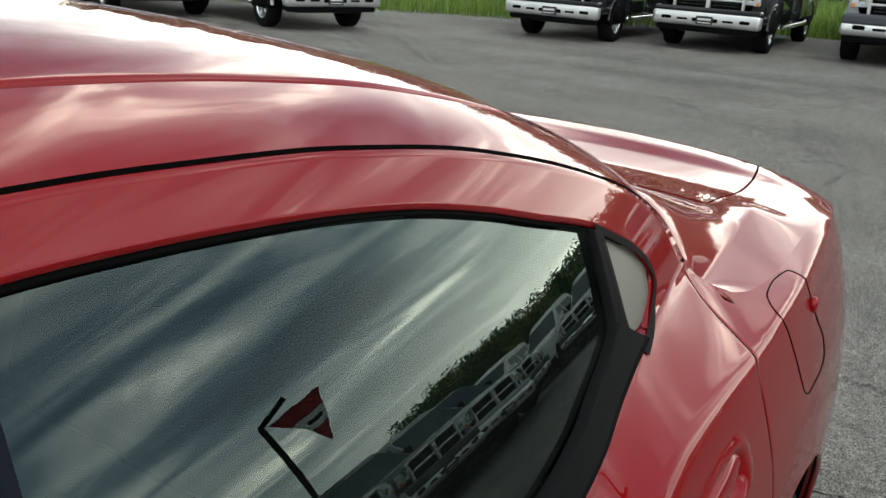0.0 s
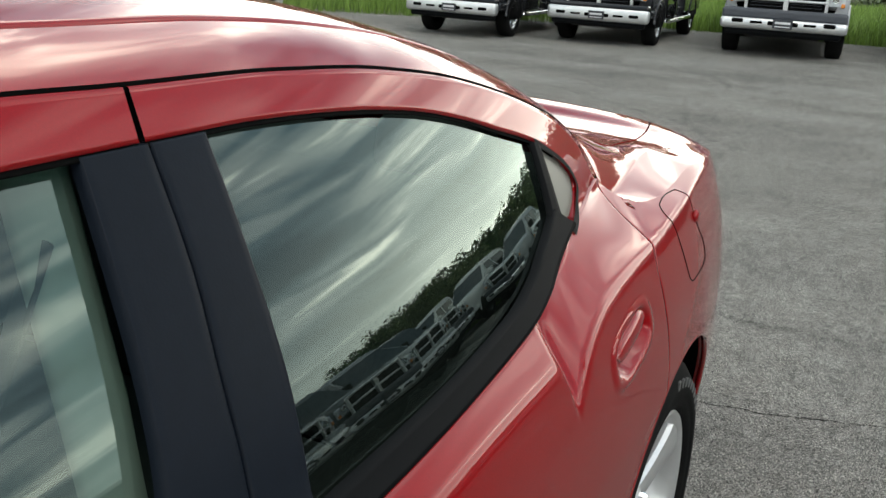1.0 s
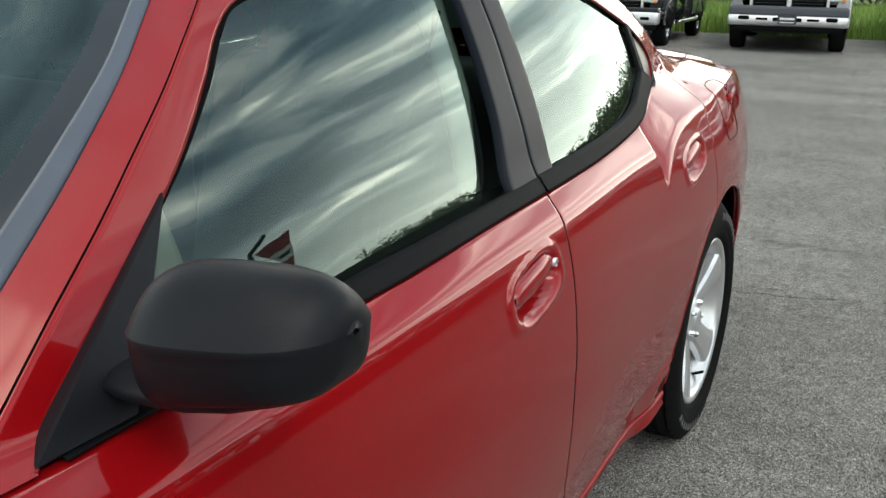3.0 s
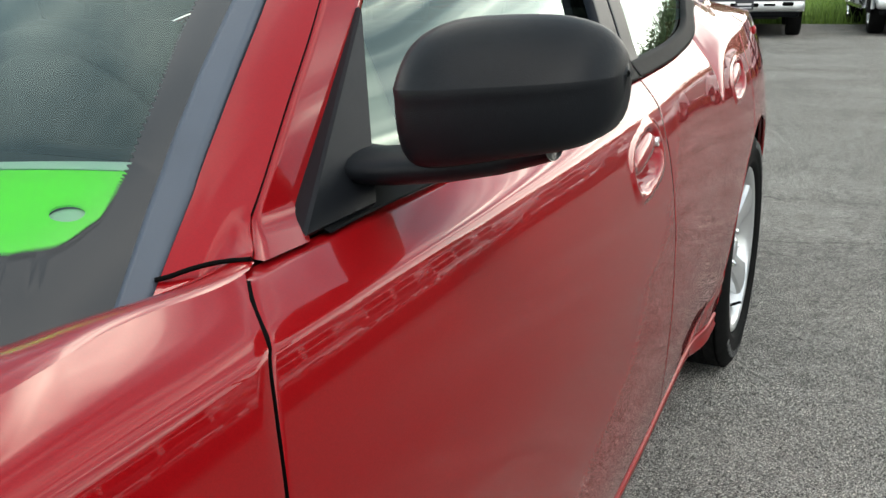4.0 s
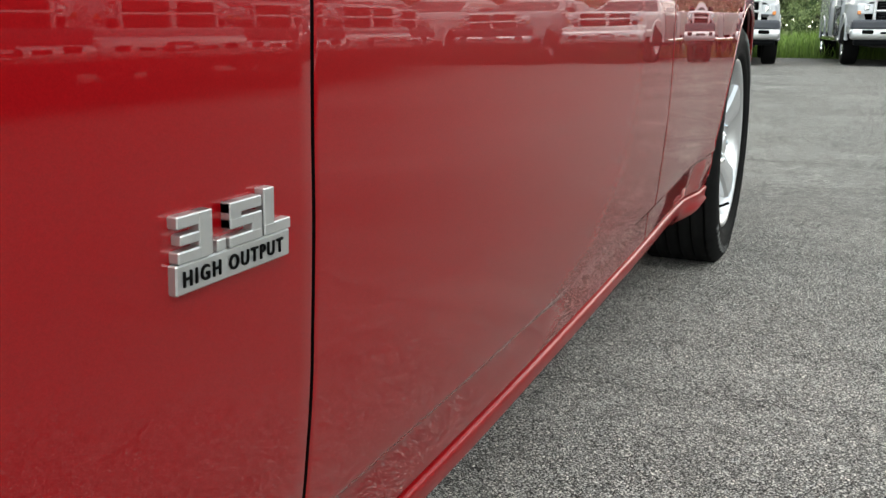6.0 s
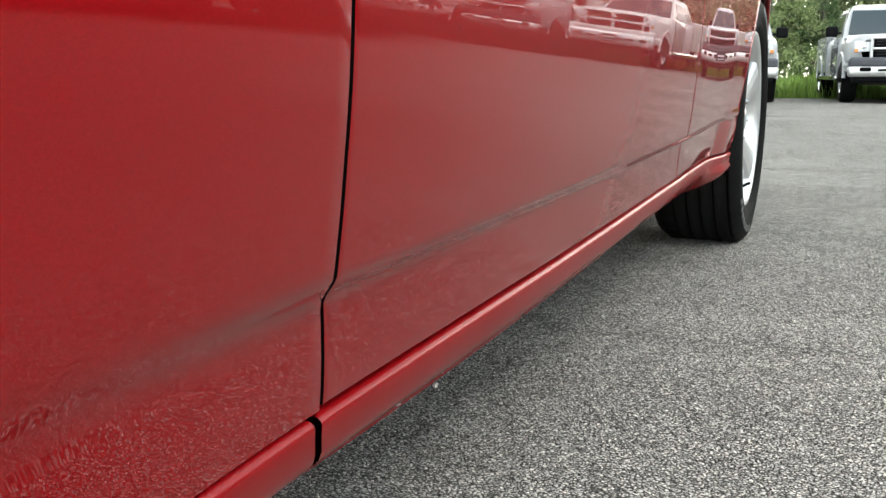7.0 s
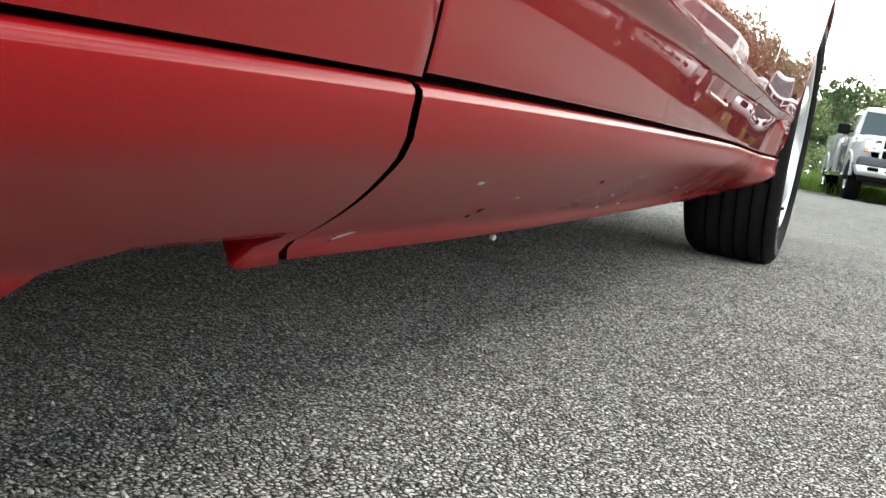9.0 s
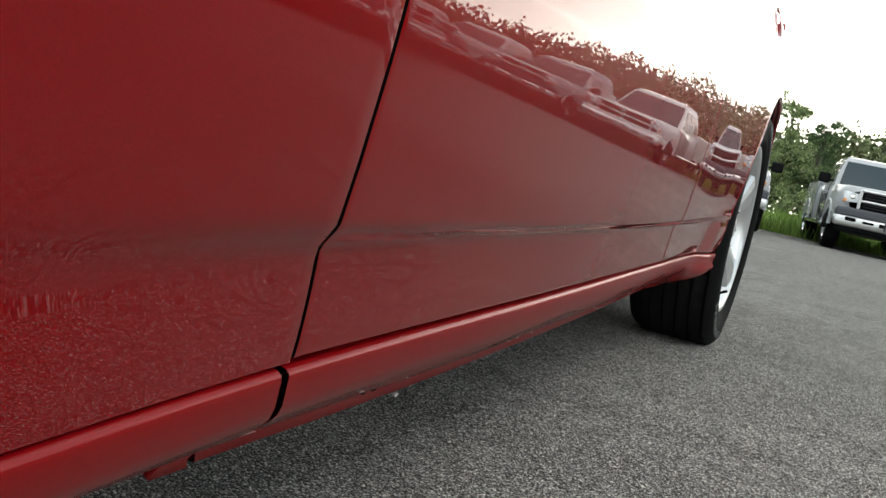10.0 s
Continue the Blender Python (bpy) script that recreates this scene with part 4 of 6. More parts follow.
both_sides("rear_buttress", buttress_sheet(), RED, shell)
both_sides("screen_trim", screen_band(rail_inner, trim_inner, 0.70, 1.58, 0.003), SCREEN_TRIM, shell, "dull blue-grey windscreen trim")
both_sides("screen_border", frit_sheet(), FRIT, shell, "black printed edge of the windscreen")
both_sides("wing_top", wing_top_sheet(), RED, shell)
over_top("bonnet", -0.92, 0.60, 0.146, RED, 0.0, 90, lambda s: 0.08 * (1 - s), "red bonnet")
over_top("cowl", 0.62, 0.74, 0.15, BLACK_TRIM, -0.035, 14, None, "black plastic cowl below the windscreen")
over_top("screen_foot", 3.45, 3.521, 0.235, RED, -0.0015, 8, None, "red panel at the foot of the rear screen")
over_top("boot_lid", 3.524, 4.135, 0.25, RED, 0.0, 50, None, "red boot lid with a lip spoiler")
both_sides("rear_deck", top_sheet(3.50, 4.135, 0.0, 0.243, 70, 44, 0.0, False), RED, shell)


# nose and tail: closed ends with bumpers, so that the car is whole
def end_cap(y, out, name, foot):
    S = np.linspace(0, 1, 30)
    zs = np.linspace(foot, float(rail_z(y)), 24)
    ring = [(float(skin(y, z)), z) for z in zs] + [tuple(float(c) for c in roof_point(y, s)) for s in S[1:]]
    ring += [(-x, z) for x, z in reversed(ring[:-1])]
    mid = 0.55
    rings = []
    for k, f in ((0.0, 1.0), (0.5, 0.985), (0.85, 0.95), (1.0, 0.88)):
        rings.append([(x * f, y + out * k, mid + (z - mid) * f) for x, z in ring])
    v, f = loft(rings, closed=True, caps=False)
    n = len(ring)
    f.append(tuple((len(rings) - 1) * n + i for i in range(n)))
    return put(name, mesh_of(name, v, f, RED), car, "")


end_cap(-0.93, -0.07, "front_bumper", 0.24)
end_cap(4.13, 0.05, "rear_bumper", 0.28)
for sx in (1, -1):
    part("headlamp", boxed((sx * 0.42 - 0.17, -1.0, 0.60), (sx * 0.42 + 0.17, -0.9, 0.74), 0.02), material("lamp_glass", (0.5, 0.52, 0.55), 0.1, 0.2, 1.0), car, "clear headlamp")
    part("tail_lamp", boxed((sx * 0.45 - 0.2, 4.12, 0.78), (sx * 0.45 + 0.2, 4.20, 0.92), 0.02), material("tail_lamp_red", (0.3, 0.01, 0.01), 0.15, 0, 1.0), car, "red tail lamp")
part("grille", boxed((-0.42, -1.0, 0.42), (0.42, -0.95, 0.72), 0.02), BLACK_TRIM, car)
part("number_plate", boxed((-0.15, 4.17, 0.56), (0.15, 4.19, 0.70), 0.004), material("plate_grey", (0.5, 0.5, 0.5), 0.5), car)
bm = boxed((-0.72, 0.45, 0.165), (0.72, 2.66, 0.26), 0.02)
box(bm, (-0.55, -0.85, 0.19), (0.55, 0.5, 0.3), 0.02)
box(bm, (-0.55, 2.6, 0.2), (0.55, 4.05, 0.32), 0.02)
part("underbody", bm, GAP_BLACK, car, "dark underbody")


def arch_liner(cy, a, b):
    """The dark inside of a wheel arch, from the panel's edge inwards."""
    rings = []
    for deep, g in ((0.006, 0.0), (0.03, 0.004), (0.09, 0.015), (0.23, 0.015), (0.37, 0.015)):
        ring = []
        for t in np.linspace(-0.35, math.pi + 0.35, 60):
            y, z = cy + (a + g) * math.cos(t), max(0.2, 0.372 + (b + g) * math.sin(t))
            ring.append((float(skin(y, max(z, 0.3))) - deep, y, z))
        rings.append(ring)
    rings.append([(0.5, cy + 0.02 * math.cos(t), 0.45 + 0.02 * math.sin(t)) for t in np.linspace(-0.35, math.pi + 0.35, 60)])
    v = [p for r in rings for p in r]
    return v, grid_faces(len(rings), 60)


def arch_lip(cy, a, b):
    """The rolled edge of a wheel arch."""
    pts = []
    for t in np.linspace(-0.16, math.pi + 0.12, 70):
        y, z = cy + (a - 0.001) * math.cos(t), 0.372 + (b - 0.001) * math.sin(t)
        pts.append((float(skin(y, max(z, 0.29))) - 0.006, y, max(z, 0.285)))
    return tube(pts, 0.007, 8)


for arch in ((ARCH_Y, ARCH_A, ARCH_B), (0.0, 0.405, 0.405)):
    both_sides("arch_liner", arch_liner(*arch), GAP_BLACK, shell)
    both_sides("arch_lip", arch_lip(*arch), RED, shell)


# ---- wheels ----
def wheel(parent, x, y, side):
    """Tyre with grooved tread, five-spoke alloy rim, hub cap, nuts, brake disc. side: +1 faces +x."""
    hub = put("wheel", None, parent, "silver five-spoke alloy wheel with a black tyre", pose(x, y, 0.345 + (0.018 if y > 1 else 0), 0, 0, 0 if side > 0 else 180))
    R = 0.355
    prof = [(-0.205, 0.236), (-0.222, 0.26), (-0.226, 0.30), (-0.216, 0.335), (-0.198, R - 0.006)]
    a = -0.19
    for g in range(5):
        w = 0.0305
        prof += [(a, R), (a + w, R), (a + w + 0.001, R - 0.008), (a + w + 0.0045, R - 0.008), (a + w + 0.0055, R)]
        a += w + 0.0055
    prof += [(a + 0.003, R), (-0.002, R - 0.006), (0.006, R - 0.016), (0.0155, 0.325), (0.019, 0.305), (0.0185, 0.285), (0.0165, 0.283), (0.0165, 0.270), (0.013, 0.262), (0.004, 0.248), (-0.002, 0.2445), (-0.02, 0.236)]
    v, f = lathe(prof, 160)
    v = [((vx, vy, vz) if r0 < R - 0.001 or (k % 4) < 3 else (vx, vy * (1 - 0.012), vz * (1 - 0.012)))
         for k, (vx, vy, vz) in enumerate(v) for r0 in (math.hypot(vy, vz),)]
    v = [(vx + 0.006 * max(0, -0.30 - vz) / 0.06, vy, max(vz, -0.3445)) for vx, vy, vz in v]
    tyre = put("tyre", mesh_of("tyre", v, f, RUBBER), hub, "black tyre with grooved tread")
    # raised plain bars where the sidewall carries its lettering
    mark = None
    for start in (-1.0, 2.3):
        for k in range(9):
            at = Matrix.Rotation(start + k * 0.105, 4, "X") @ Matrix.Translation((0.0165, 0, 0.312))
            if mark is None:
                mark = part("sidewall_mark", boxed((-0.003, -0.009, -0.011), (0.0032, 0.009, 0.011), 0.002, 1), RUBBER_PALE, tyre, "", False, at)
            else:
                put("sidewall_mark", mark.data, tyre, "", at)
    rim = [(-0.16, 0.215), (-0.03, 0.222), (-0.004, 0.231), (0.004, 0.2435), (0.0, 0.2455), (-0.012, 0.244), (-0.012, 0.2475), (0.0035, 0.2480), (0.0065, 0.2455), (0.0065, 0.241), (0.000, 0.230), (-0.014, 0.224), (-0.05, 0.214), (-0.17, 0.2)]
    v, f = lathe(rim, 96)
    rim_ob = put("rim", mesh_of("rim", v, f, ALLOY), hub)
    for k in range(5):
        rings = []
        for r, w, xf, th in ((0.045, 0.040, -0.034, 0.05), (0.075, 0.037, -0.028, 0.045), (0.12, 0.038, -0.019, 0.04), (0.17, 0.045, -0.010, 0.035), (0.205, 0.056, -0.004, 0.03), (0.228, 0.066, -0.002, 0.03)):
            rings.append([(xf - th, -w, r), (xf - 0.012, -w, r), (xf - 0.002, -w * 0.82, r), (xf + 0.002, -w * 0.3, r), (xf + 0.002, w * 0.3, r), (xf - 0.002, w * 0.82, r), (xf - 0.012, w, r), (xf - th, w, r)])
        v, f = loft(rings)
        put("spoke", mesh_of("spoke", v, f, ALLOY, False), rim_ob, m=Matrix.Rotation(radians(72 * k + 14), 4, "X"))
    v, f = lathe([(-0.07, 0.07), (-0.036, 0.072), (-0.026, 0.066), (-0.024, 0.040), (-0.014, 0.033), (-0.010, 0.028), (-0.010, 0.0008)], 40)
    put("centre_cap", mesh_of("centre_cap", v, f, ALLOY), rim_ob)
    for k in range(5):
        v, f = lathe([(-0.05, 0.0105), (-0.020, 0.0105), (-0.013, 0.008), (-0.009, 0.004), (-0.0085, 0.0005)], 8)
        put("wheel_nut", mesh_of("wheel_nut", v, f, CHROME, False), rim_ob, m=Matrix.Rotation(radians(72 * k + 50), 4, "X") @ Matrix.Translation((0, 0, 0.052)))
    v, f = tube([(-0.03, 0.0, 0.222), (0.0, 0.0, 0.205), (0.006, 0.0, 0.202)], 0.0045, 8)
    put("valve", mesh_of("valve", v, f, BLACK_TRIM), rim_ob, m=Matrix.Rotation(radians(200), 4, "X"))
    v, f = lathe([(-0.12, 0.16), (-0.095, 0.16), (-0.095, 0.08), (-0.06, 0.075), (-0.06, 0.001)], 48)
    put("brake_disc", mesh_of("brake_disc", v, f, DARK_METAL), hub)
    return hub


for wx, wy, side in ((0.882, 3.10, 1), (0.882, 0.0, 1), (-0.882, 3.10, -1), (-0.882, 0.0, -1)):
    wheel(car, wx, wy, side)


# ---- door handles ----
def handle_bar(h, doors, key):
    cy, cz, a, b, tilt = h
    rings = []
    for k in np.linspace(-1, 1, 17):
        u = 0.80 * a * k
        w = b * 0.45 * (1 - 0.6 * abs(k) ** 9)
        v0 = 0.30 * b
        ring = []
        for t in np.linspace(0, 2 * math.pi, 13)[:-1]:
            v = v0 + w * math.cos(t)
            y, z = cy + u * math.cos(tilt) - v * math.sin(tilt), cz + u * math.sin(tilt) + v * math.cos(tilt)
            edge = float(base_side(z) - side_taper(y))
            ring.append((edge - 0.006 + 0.010 * math.sin(t) - 0.004 * abs(k) ** 3, y, z))
        rings.append(ring)
    both_sides("door_handle", loft(rings), RED, doors, "red pull handle")
    if key:
        u, v = 0.86 * a, 0.10 * b
        y, z = cy + u * math.cos(tilt) - v * math.sin(tilt), cz + u * math.sin(tilt) + v * math.cos(tilt)
        x = float(skin(y, z))
        vv, f = lathe([(-0.01, 0.0075), (0.0012, 0.0075), (0.0018, 0.0062), (0.0006, 0.0055), (0.0006, 0.0005)], 24)
        vv = [(p[0] + x + 0.002, p[1] + y, p[2] + z) for p in vv]
        both_sides("keyhole", (vv, f), ALLOY, doors, "small round key barrel")


handle_bar(HANDLES[0], fd, True)
handle_bar(HANDLES[1], rd, False)

# ---- fuel flap on the left rear wing ----
FUEL = [(3.152, 1.0), (3.143, 1.022), (3.156, 1.033), (3.185, 1.040), (3.25, 1.043), (3.315, 1.041), (3.330, 1.032), (3.328, 1.0), (3.340, 0.96), (3.365, 0.92), (3.358, 0.895), (3.30, 0.885), (3.21, 0.885), (3.180, 0.90), (3.163, 0.95), (3.152, 1.0)]
def fuel_line():
    p = np.array(FUEL)
    d = np.concatenate([[0], np.cumsum(np.linalg.norm(np.diff(p, axis=0), axis=1))])
    u = np.linspace(0, d[-1], 240)
    y, z = tab(*zip(d, p[:, 0]))(u), tab(*zip(d, p[:, 1]))(u)
    return [(float(a), float(b), float(c)) for a, b, c in zip(skin(y, z) + 0.0002, y, z)]


put("fuel_flap_gap", mesh_of("fuel_flap_gap", *tube(fuel_line(), 0.0013, 6), GAP_BLACK), car)
bm = bmesh.new()
bmesh.ops.create_icosphere(bm, subdivisions=2, radius=0.011)
bmesh.ops.scale(bm, verts=bm.verts, vec=(0.7, 1.2, 1.4))
part("fuel_flap_catch", bm, RED, car, "", True, pose(float(skin(3.326, 0.989)) + 0.003, 3.326, 0.989))

# ---- door mirrors ----
for sx in (1, -1):
    door = fd[0] if sx > 0 else fd[1]
    rings = []
    for k in np.concatenate([[0.0], 0.5 - 0.5 * np.cos(np.linspace(0.12, math.pi - 0.12, 30)), [1.0]]):
        x = 0.885 + 0.170 * k
        e = max((1 - abs(2 * k - 1) ** 3.0), 0.0) ** (1 / 2.4)
        e2 = max((1 - abs(2 * k - 1) ** 7.0), 0.0) ** (1 / 2.6)
        up, down, hy = 0.0515 * max(e, 0.05) * (1 - 0.12 * k), 0.068 * max(e2, 0.05) * (1 - 0.28 * k), 0.063 * max(e, 0.08)
        cz, cy = 1.082 + 0.010 * k, 0.994 + 0.035 * k
        ring = []
        for t in np.linspace(0, 2 * math.pi, 49)[:-1]:
            c, s = math.cos(t), math.sin(t)
            if s >= 0:
                ring.append((sx * x, cy + hy * c, cz + up * (1 - abs(c) ** 1.9)))
            else:
                ring.append((sx * x, cy + hy * 0.955 * (abs(c) ** 0.38) * (1 if c > 0 else -1), cz + down * s))
        rings.append(ring)
    v, f = loft(rings)
    put("mirror", mesh_of("mirror", v, f, MIRROR_PLASTIC), door, "grained black door mirror housing")
    arm = [(sx * 0.80, 1.04, 1.006), (sx * 0.832, 1.03, 1.007), (sx * 0.87, 1.022, 1.012), (sx * 0.92, 1.02, 1.019), (sx * 0.96, 1.022, 1.026), (sx * 1.0, 1.025, 1.034)]
    v, f = tube(arm, [0.046, 0.044, 0.045, 0.044, 0.040, 0.028], 18, 0.36)
    put("mirror_arm", mesh_of("mirror_arm", v, f, MIRROR_PLASTIC), door)
    # a flat plate with chamfered edges
    tri = [Vector((0.841, 0.902, 0.974)), Vector((0.846, 1.004, 0.978)), Vector((0.764, 1.132, 1.137))]
    mid = (tri[0] + tri[1] + tri[2]) / 3
    side = Vector((0.95, 0.05, 0.30)).normalized()
    v, f = loft([[tuple(p - side * 0.02) for p in tri], [tuple(p) for p in tri], [tuple(p + (mid - p) * 0.04 + side * 0.004) for p in tri]])
    if sx < 0:
        v, f = mirrored(v, f)
    put("mirror_sail", mesh_of("mirror_sail", v, f, MIRROR_PLASTIC, False), door, "black triangular mirror base")
    v, f = outward(*strip([(1.128, 1.131), (1.089, 1.056), (1.071, 1.021), (1.058, 0.99)], [(1.134, 1.131), (1.136, 1.06), (1.137, 1.02), (1.138, 0.99)], 20, 4, -0.003, 0.004))
    if sx < 0:
        v, f = mirrored(v, f)
    put("corner_trim", mesh_of("corner_trim", v, f, BEIGE), door, "pale beige corner trim")


# ---- badge ----
def lettering(text, size, depth, mat, parent, name, m, spacing=1.0, bold=0.0):
    cu = bpy.data.curves.new(name, "FONT")
    cu.body, cu.size, cu.extrude, cu.bevel_depth, cu.space_character = text, size, depth, 0.0004, spacing
    cu.align_x = "LEFT"
    cu.offset = bold
    tmp = bpy.data.objects.new(name, cu)
    me = bpy.data.meshes.new_from_object(tmp)
    bpy.data.objects.remove(tmp)
    me.materials.clear()
    me.materials.append(mat)
    ob = put(name, me, parent)
    ob.matrix_basis = m
    return ob


def badge_pose(y, z, out):
    """Lies on the side of the car: text runs towards the rear, faces +x."""
    x = float(skin(y, z)) + out
    lean = math.atan2(float(skin(y, z - 0.03)) - float(skin(y, z + 0.03)), 0.06)
    m = Matrix(((0, 0, 1, x), (1, 0, 0, y), (0, 1, 0, z), (0, 0, 0, 1)))
    return m @ Matrix.Rotation(-lean, 4, "X")


badge = put("badge", None, car, "satin chrome engine badge in raised letters")
plate_bm = boxed((0.0, 0.0, -0.002), (0.094, 0.0150, 0.0038), 0.0008, 1)
part("badge_bar", plate_bm, BADGE, badge, "", False, badge_pose(0.597, 0.5785, 0.001))
# block figures on the bar: 3, point, 5, L, each of straight strokes
STROKES = {
    "figure_three": [(0.001, 0.0168, 0.0265, 0.0228), (0.003, 0.0086, 0.020, 0.0136), (0.001, 0.0, 0.020, 0.0058), (0.0165, 0.0, 0.0265, 0.0228)],
    "point": [(0.0300, 0.0, 0.0372, 0.0060)],
    "figure_five": [(0.0405, 0.0168, 0.0675, 0.0228), (0.0405, 0.0092, 0.0500, 0.0228), (0.0405, 0.0092, 0.0675, 0.0146), (0.0585, 0.0, 0.0675, 0.0146), (0.0395, 0.0, 0.0675, 0.0056)],
    "letter_l": [(0.0695, 0.0, 0.0790, 0.0255), (0.0695, 0.0, 0.0940, 0.0062)],
}
for name, strokes in STROKES.items():
    bm = bmesh.new()
    for k, (u0, v0, u1, v1) in enumerate(strokes):
        box(bm, (u0, v0, -0.002), (u1, v1, 0.0046 + 0.00012 * k), 0.0006, 1)
    part(name, bm, BADGE, badge, "", False, badge_pose(0.597, 0.594, 0.001))
lettering("HIGH OUTPUT", 0.0108, 0.0003, GAP_BLACK, badge, "badge_lettering", badge_pose(0.601, 0.5822, 0.0052) @ Matrix.Diagonal((0.92, 1, 1, 1)), 1.33, -0.0002)

# ---- inside the car ----
def seat(x, y):
    s = put("seat", None, car, "grey cloth car seat", pose(x, y, 0))
    bm = boxed((-0.26, -0.28, 0.36), (0.26, 0.28, 0.54), 0.06, 3)
    part("cushion", bm, CLOTH, s, "", True)
    part("backrest", boxed((-0.25, -0.07, 0), (0.25, 0.07, 0.60), 0.06, 3), CLOTH, s, "", True, pose(0, 0.27, 0.50, -14))
    part("headrest", boxed((-0.13, -0.05, 0), (0.13, 0.05, 0.19), 0.045, 3), CLOTH, s, "", True, pose(0, 0.43, 1.12, -10))
    for px in (-0.06, 0.06):
        v, f = tube([(px, 0.41, 1.05), (px, 0.43, 1.16)], 0.007, 8)
        put("headrest_post", mesh_of("headrest_post", v, f, DARK_METAL), s)
    return s


for x in (0.37, -0.37):
    seat(x, 1.52)
bench = put("rear_bench", None, car, "grey cloth rear bench seat")
part("cushion", boxed((-0.66, 2.2, 0.36), (0.66, 2.75, 0.56), 0.06, 3), CLOTH, bench, "", True)
part("backrest", boxed((-0.66, -0.07, 0), (0.66, 0.07, 0.58), 0.06, 3), CLOTH, bench, "", True, pose(0, 2.78, 0.52, -20))
for x in (0.38, -0.38):
    part("headrest", boxed((x - 0.13, -0.05, 0), (x + 0.13, 0.05, 0.13), 0.04, 3), CLOTH, bench, "", True, pose(0, 2.98, 1.06, -12))
part("parcel_shelf", boxed((-0.62, 2.95, 1.02), (0.62, 3.42, 1.05), 0.01), INTERIOR, car)
part("cabin_floor", boxed((-0.72, 0.6, 0.27), (0.72, 2.9, 0.32), 0.02), DARK_INTERIOR, car)
bm = bmesh.new()
box(bm, (-0.70, 0.84, 0.70), (0.70, 1.10, 0.985), 0.05, 3)
box(bm, (-0.69, 0.70, 0.88), (0.69, 0.95, 0.945), 0.02, 2)
part("dashboard", bm, DARK_INTERIOR, car, "dark dashboard", True)
ringp = [(0.37 + 0.185 * math.cos(t), 1.16 - 0.06 * math.sin(t), 0.93 + 0.175 * math.sin(t)) for t in np.linspace(0, 2 * math.pi, 41)]
v, f = tube(ringp, 0.015, 10)
sw = put("steering_wheel", mesh_of("steering_wheel", v, f, DARK_INTERIOR), car)
part("wheel_boss", boxed((0.26, 1.13, 0.90), (0.48, 1.19, 0.97), 0.02), DARK_INTERIOR, sw)
for sx in (1, -1):
    part("door_lining", boxed((sx * 0.77 - 0.03, 0.85, 0.32), (sx * 0.77 + 0.03, 2.75, 0.99), 0.02), INTERIOR, car)
    # pillar lining and belt, pale behind the glass
    v, f = tube([(sx * 0.738, 1.838, 0.99), (sx * 0.708, 1.836, 1.15), (sx * 0.625, 1.858, 1.34)], 0.031, 10, 0.5)
    put("pillar_lining", mesh_of("pillar_lining", v, f, PALE_TRIM), car, "pale pillar lining")
    v, f = tube([(sx * 0.66, 1.84, 1.28), (sx * 0.64, 1.78, 1.12), (sx * 0.60, 1.68, 0.8), (sx * 0.58, 1.60, 0.5)], 0.022, 8, 0.12)
    put("seat_belt", mesh_of("seat_belt", v, f, CLOTH), car, "grey seat belt")
over_top("head_lining", 1.62, 2.75, 0.10, PALE_TRIM, -0.045, 20)
v, f = tube([(0.0, 1.45, 1.34), (0.0, 1.40, 1.30)], 0.01, 8)
im = put("rear_view_mirror", mesh_of("rear_view_mirror", v, f, DARK_INTERIOR), car)
part("mirror_body", boxed((-0.12, 1.38, 1.255), (0.12, 1.41, 1.32), 0.02), DARK_INTERIOR, im)

# green card behind the foot of the windscreen, with an oval hole
def card_point(y, s, lift):
    x, z = screen_point(y, s)
    return float(x), float(y), float(z) + lift


def card_mesh():
    corners = [(0.880, 0.120), (0.785, 0.40), (0.70, 0.40), (0.775, 0.10)]
    rings = [[], []]
    for t in np.linspace(0, 2 * math.pi, 97)[:-1]:
        dy, ds = math.cos(t), math.sin(t)
        far = 9.0
        for (ya, sa), (yb, sb) in zip(corners, corners[1:] + corners[:1]):
            ey, es = yb - ya, sb - sa
            det = dy * es - ds * ey
            if abs(det) > 1e-9:
                r = ((ya - 0.824) * es - (sa - 0.167) * ey) / det
                u = ((ya - 0.824) * ds - (sa - 0.167) * dy) / det
                if r > 0 and -1e-6 <= u <= 1 + 1e-6:
                    far = min(far, r)
        rings[0].append((0.824 + 0.0075 * dy - 0.005 * ds, 0.167 + 0.016 * ds))
        rings[1].append((0.824 + far * dy, 0.167 + far * ds))
    w = np.linspace(0, 1, 8)
    grid = [[(a[0] * (1 - k) + b[0] * k, a[1] * (1 - k) + b[1] * k) for a, b in zip(*rings)] for k in w]
    v = [card_point(y, s, -0.012) for row in grid for y, s in row] + [card_point(y, s, -0.0135) for row in reversed(grid) for y, s in row]
    return mesh_of("green_card", v, grid_faces(16, 96, True), GREEN_CARD, False)


# pale oval disc added just under the hole, so that the hole reads pale
def hole_disc():
    rim = [(0.824 + 0.010 * math.cos(t) - 0.006 * math.sin(t), 0.167 + 0.019 * math.sin(t)) for t in np.linspace(0, 2 * math.pi, 33)[:-1]]
    return [card_point(y, s, -0.017) for y, s in rim] + [card_point(y, s, -0.018) for y, s in rim], [tuple(range(32)), tuple(reversed(range(32, 64)))] + [(k, 32 + k, 32 + (k + 1) % 32, (k + 1) % 32) for k in range(32)]


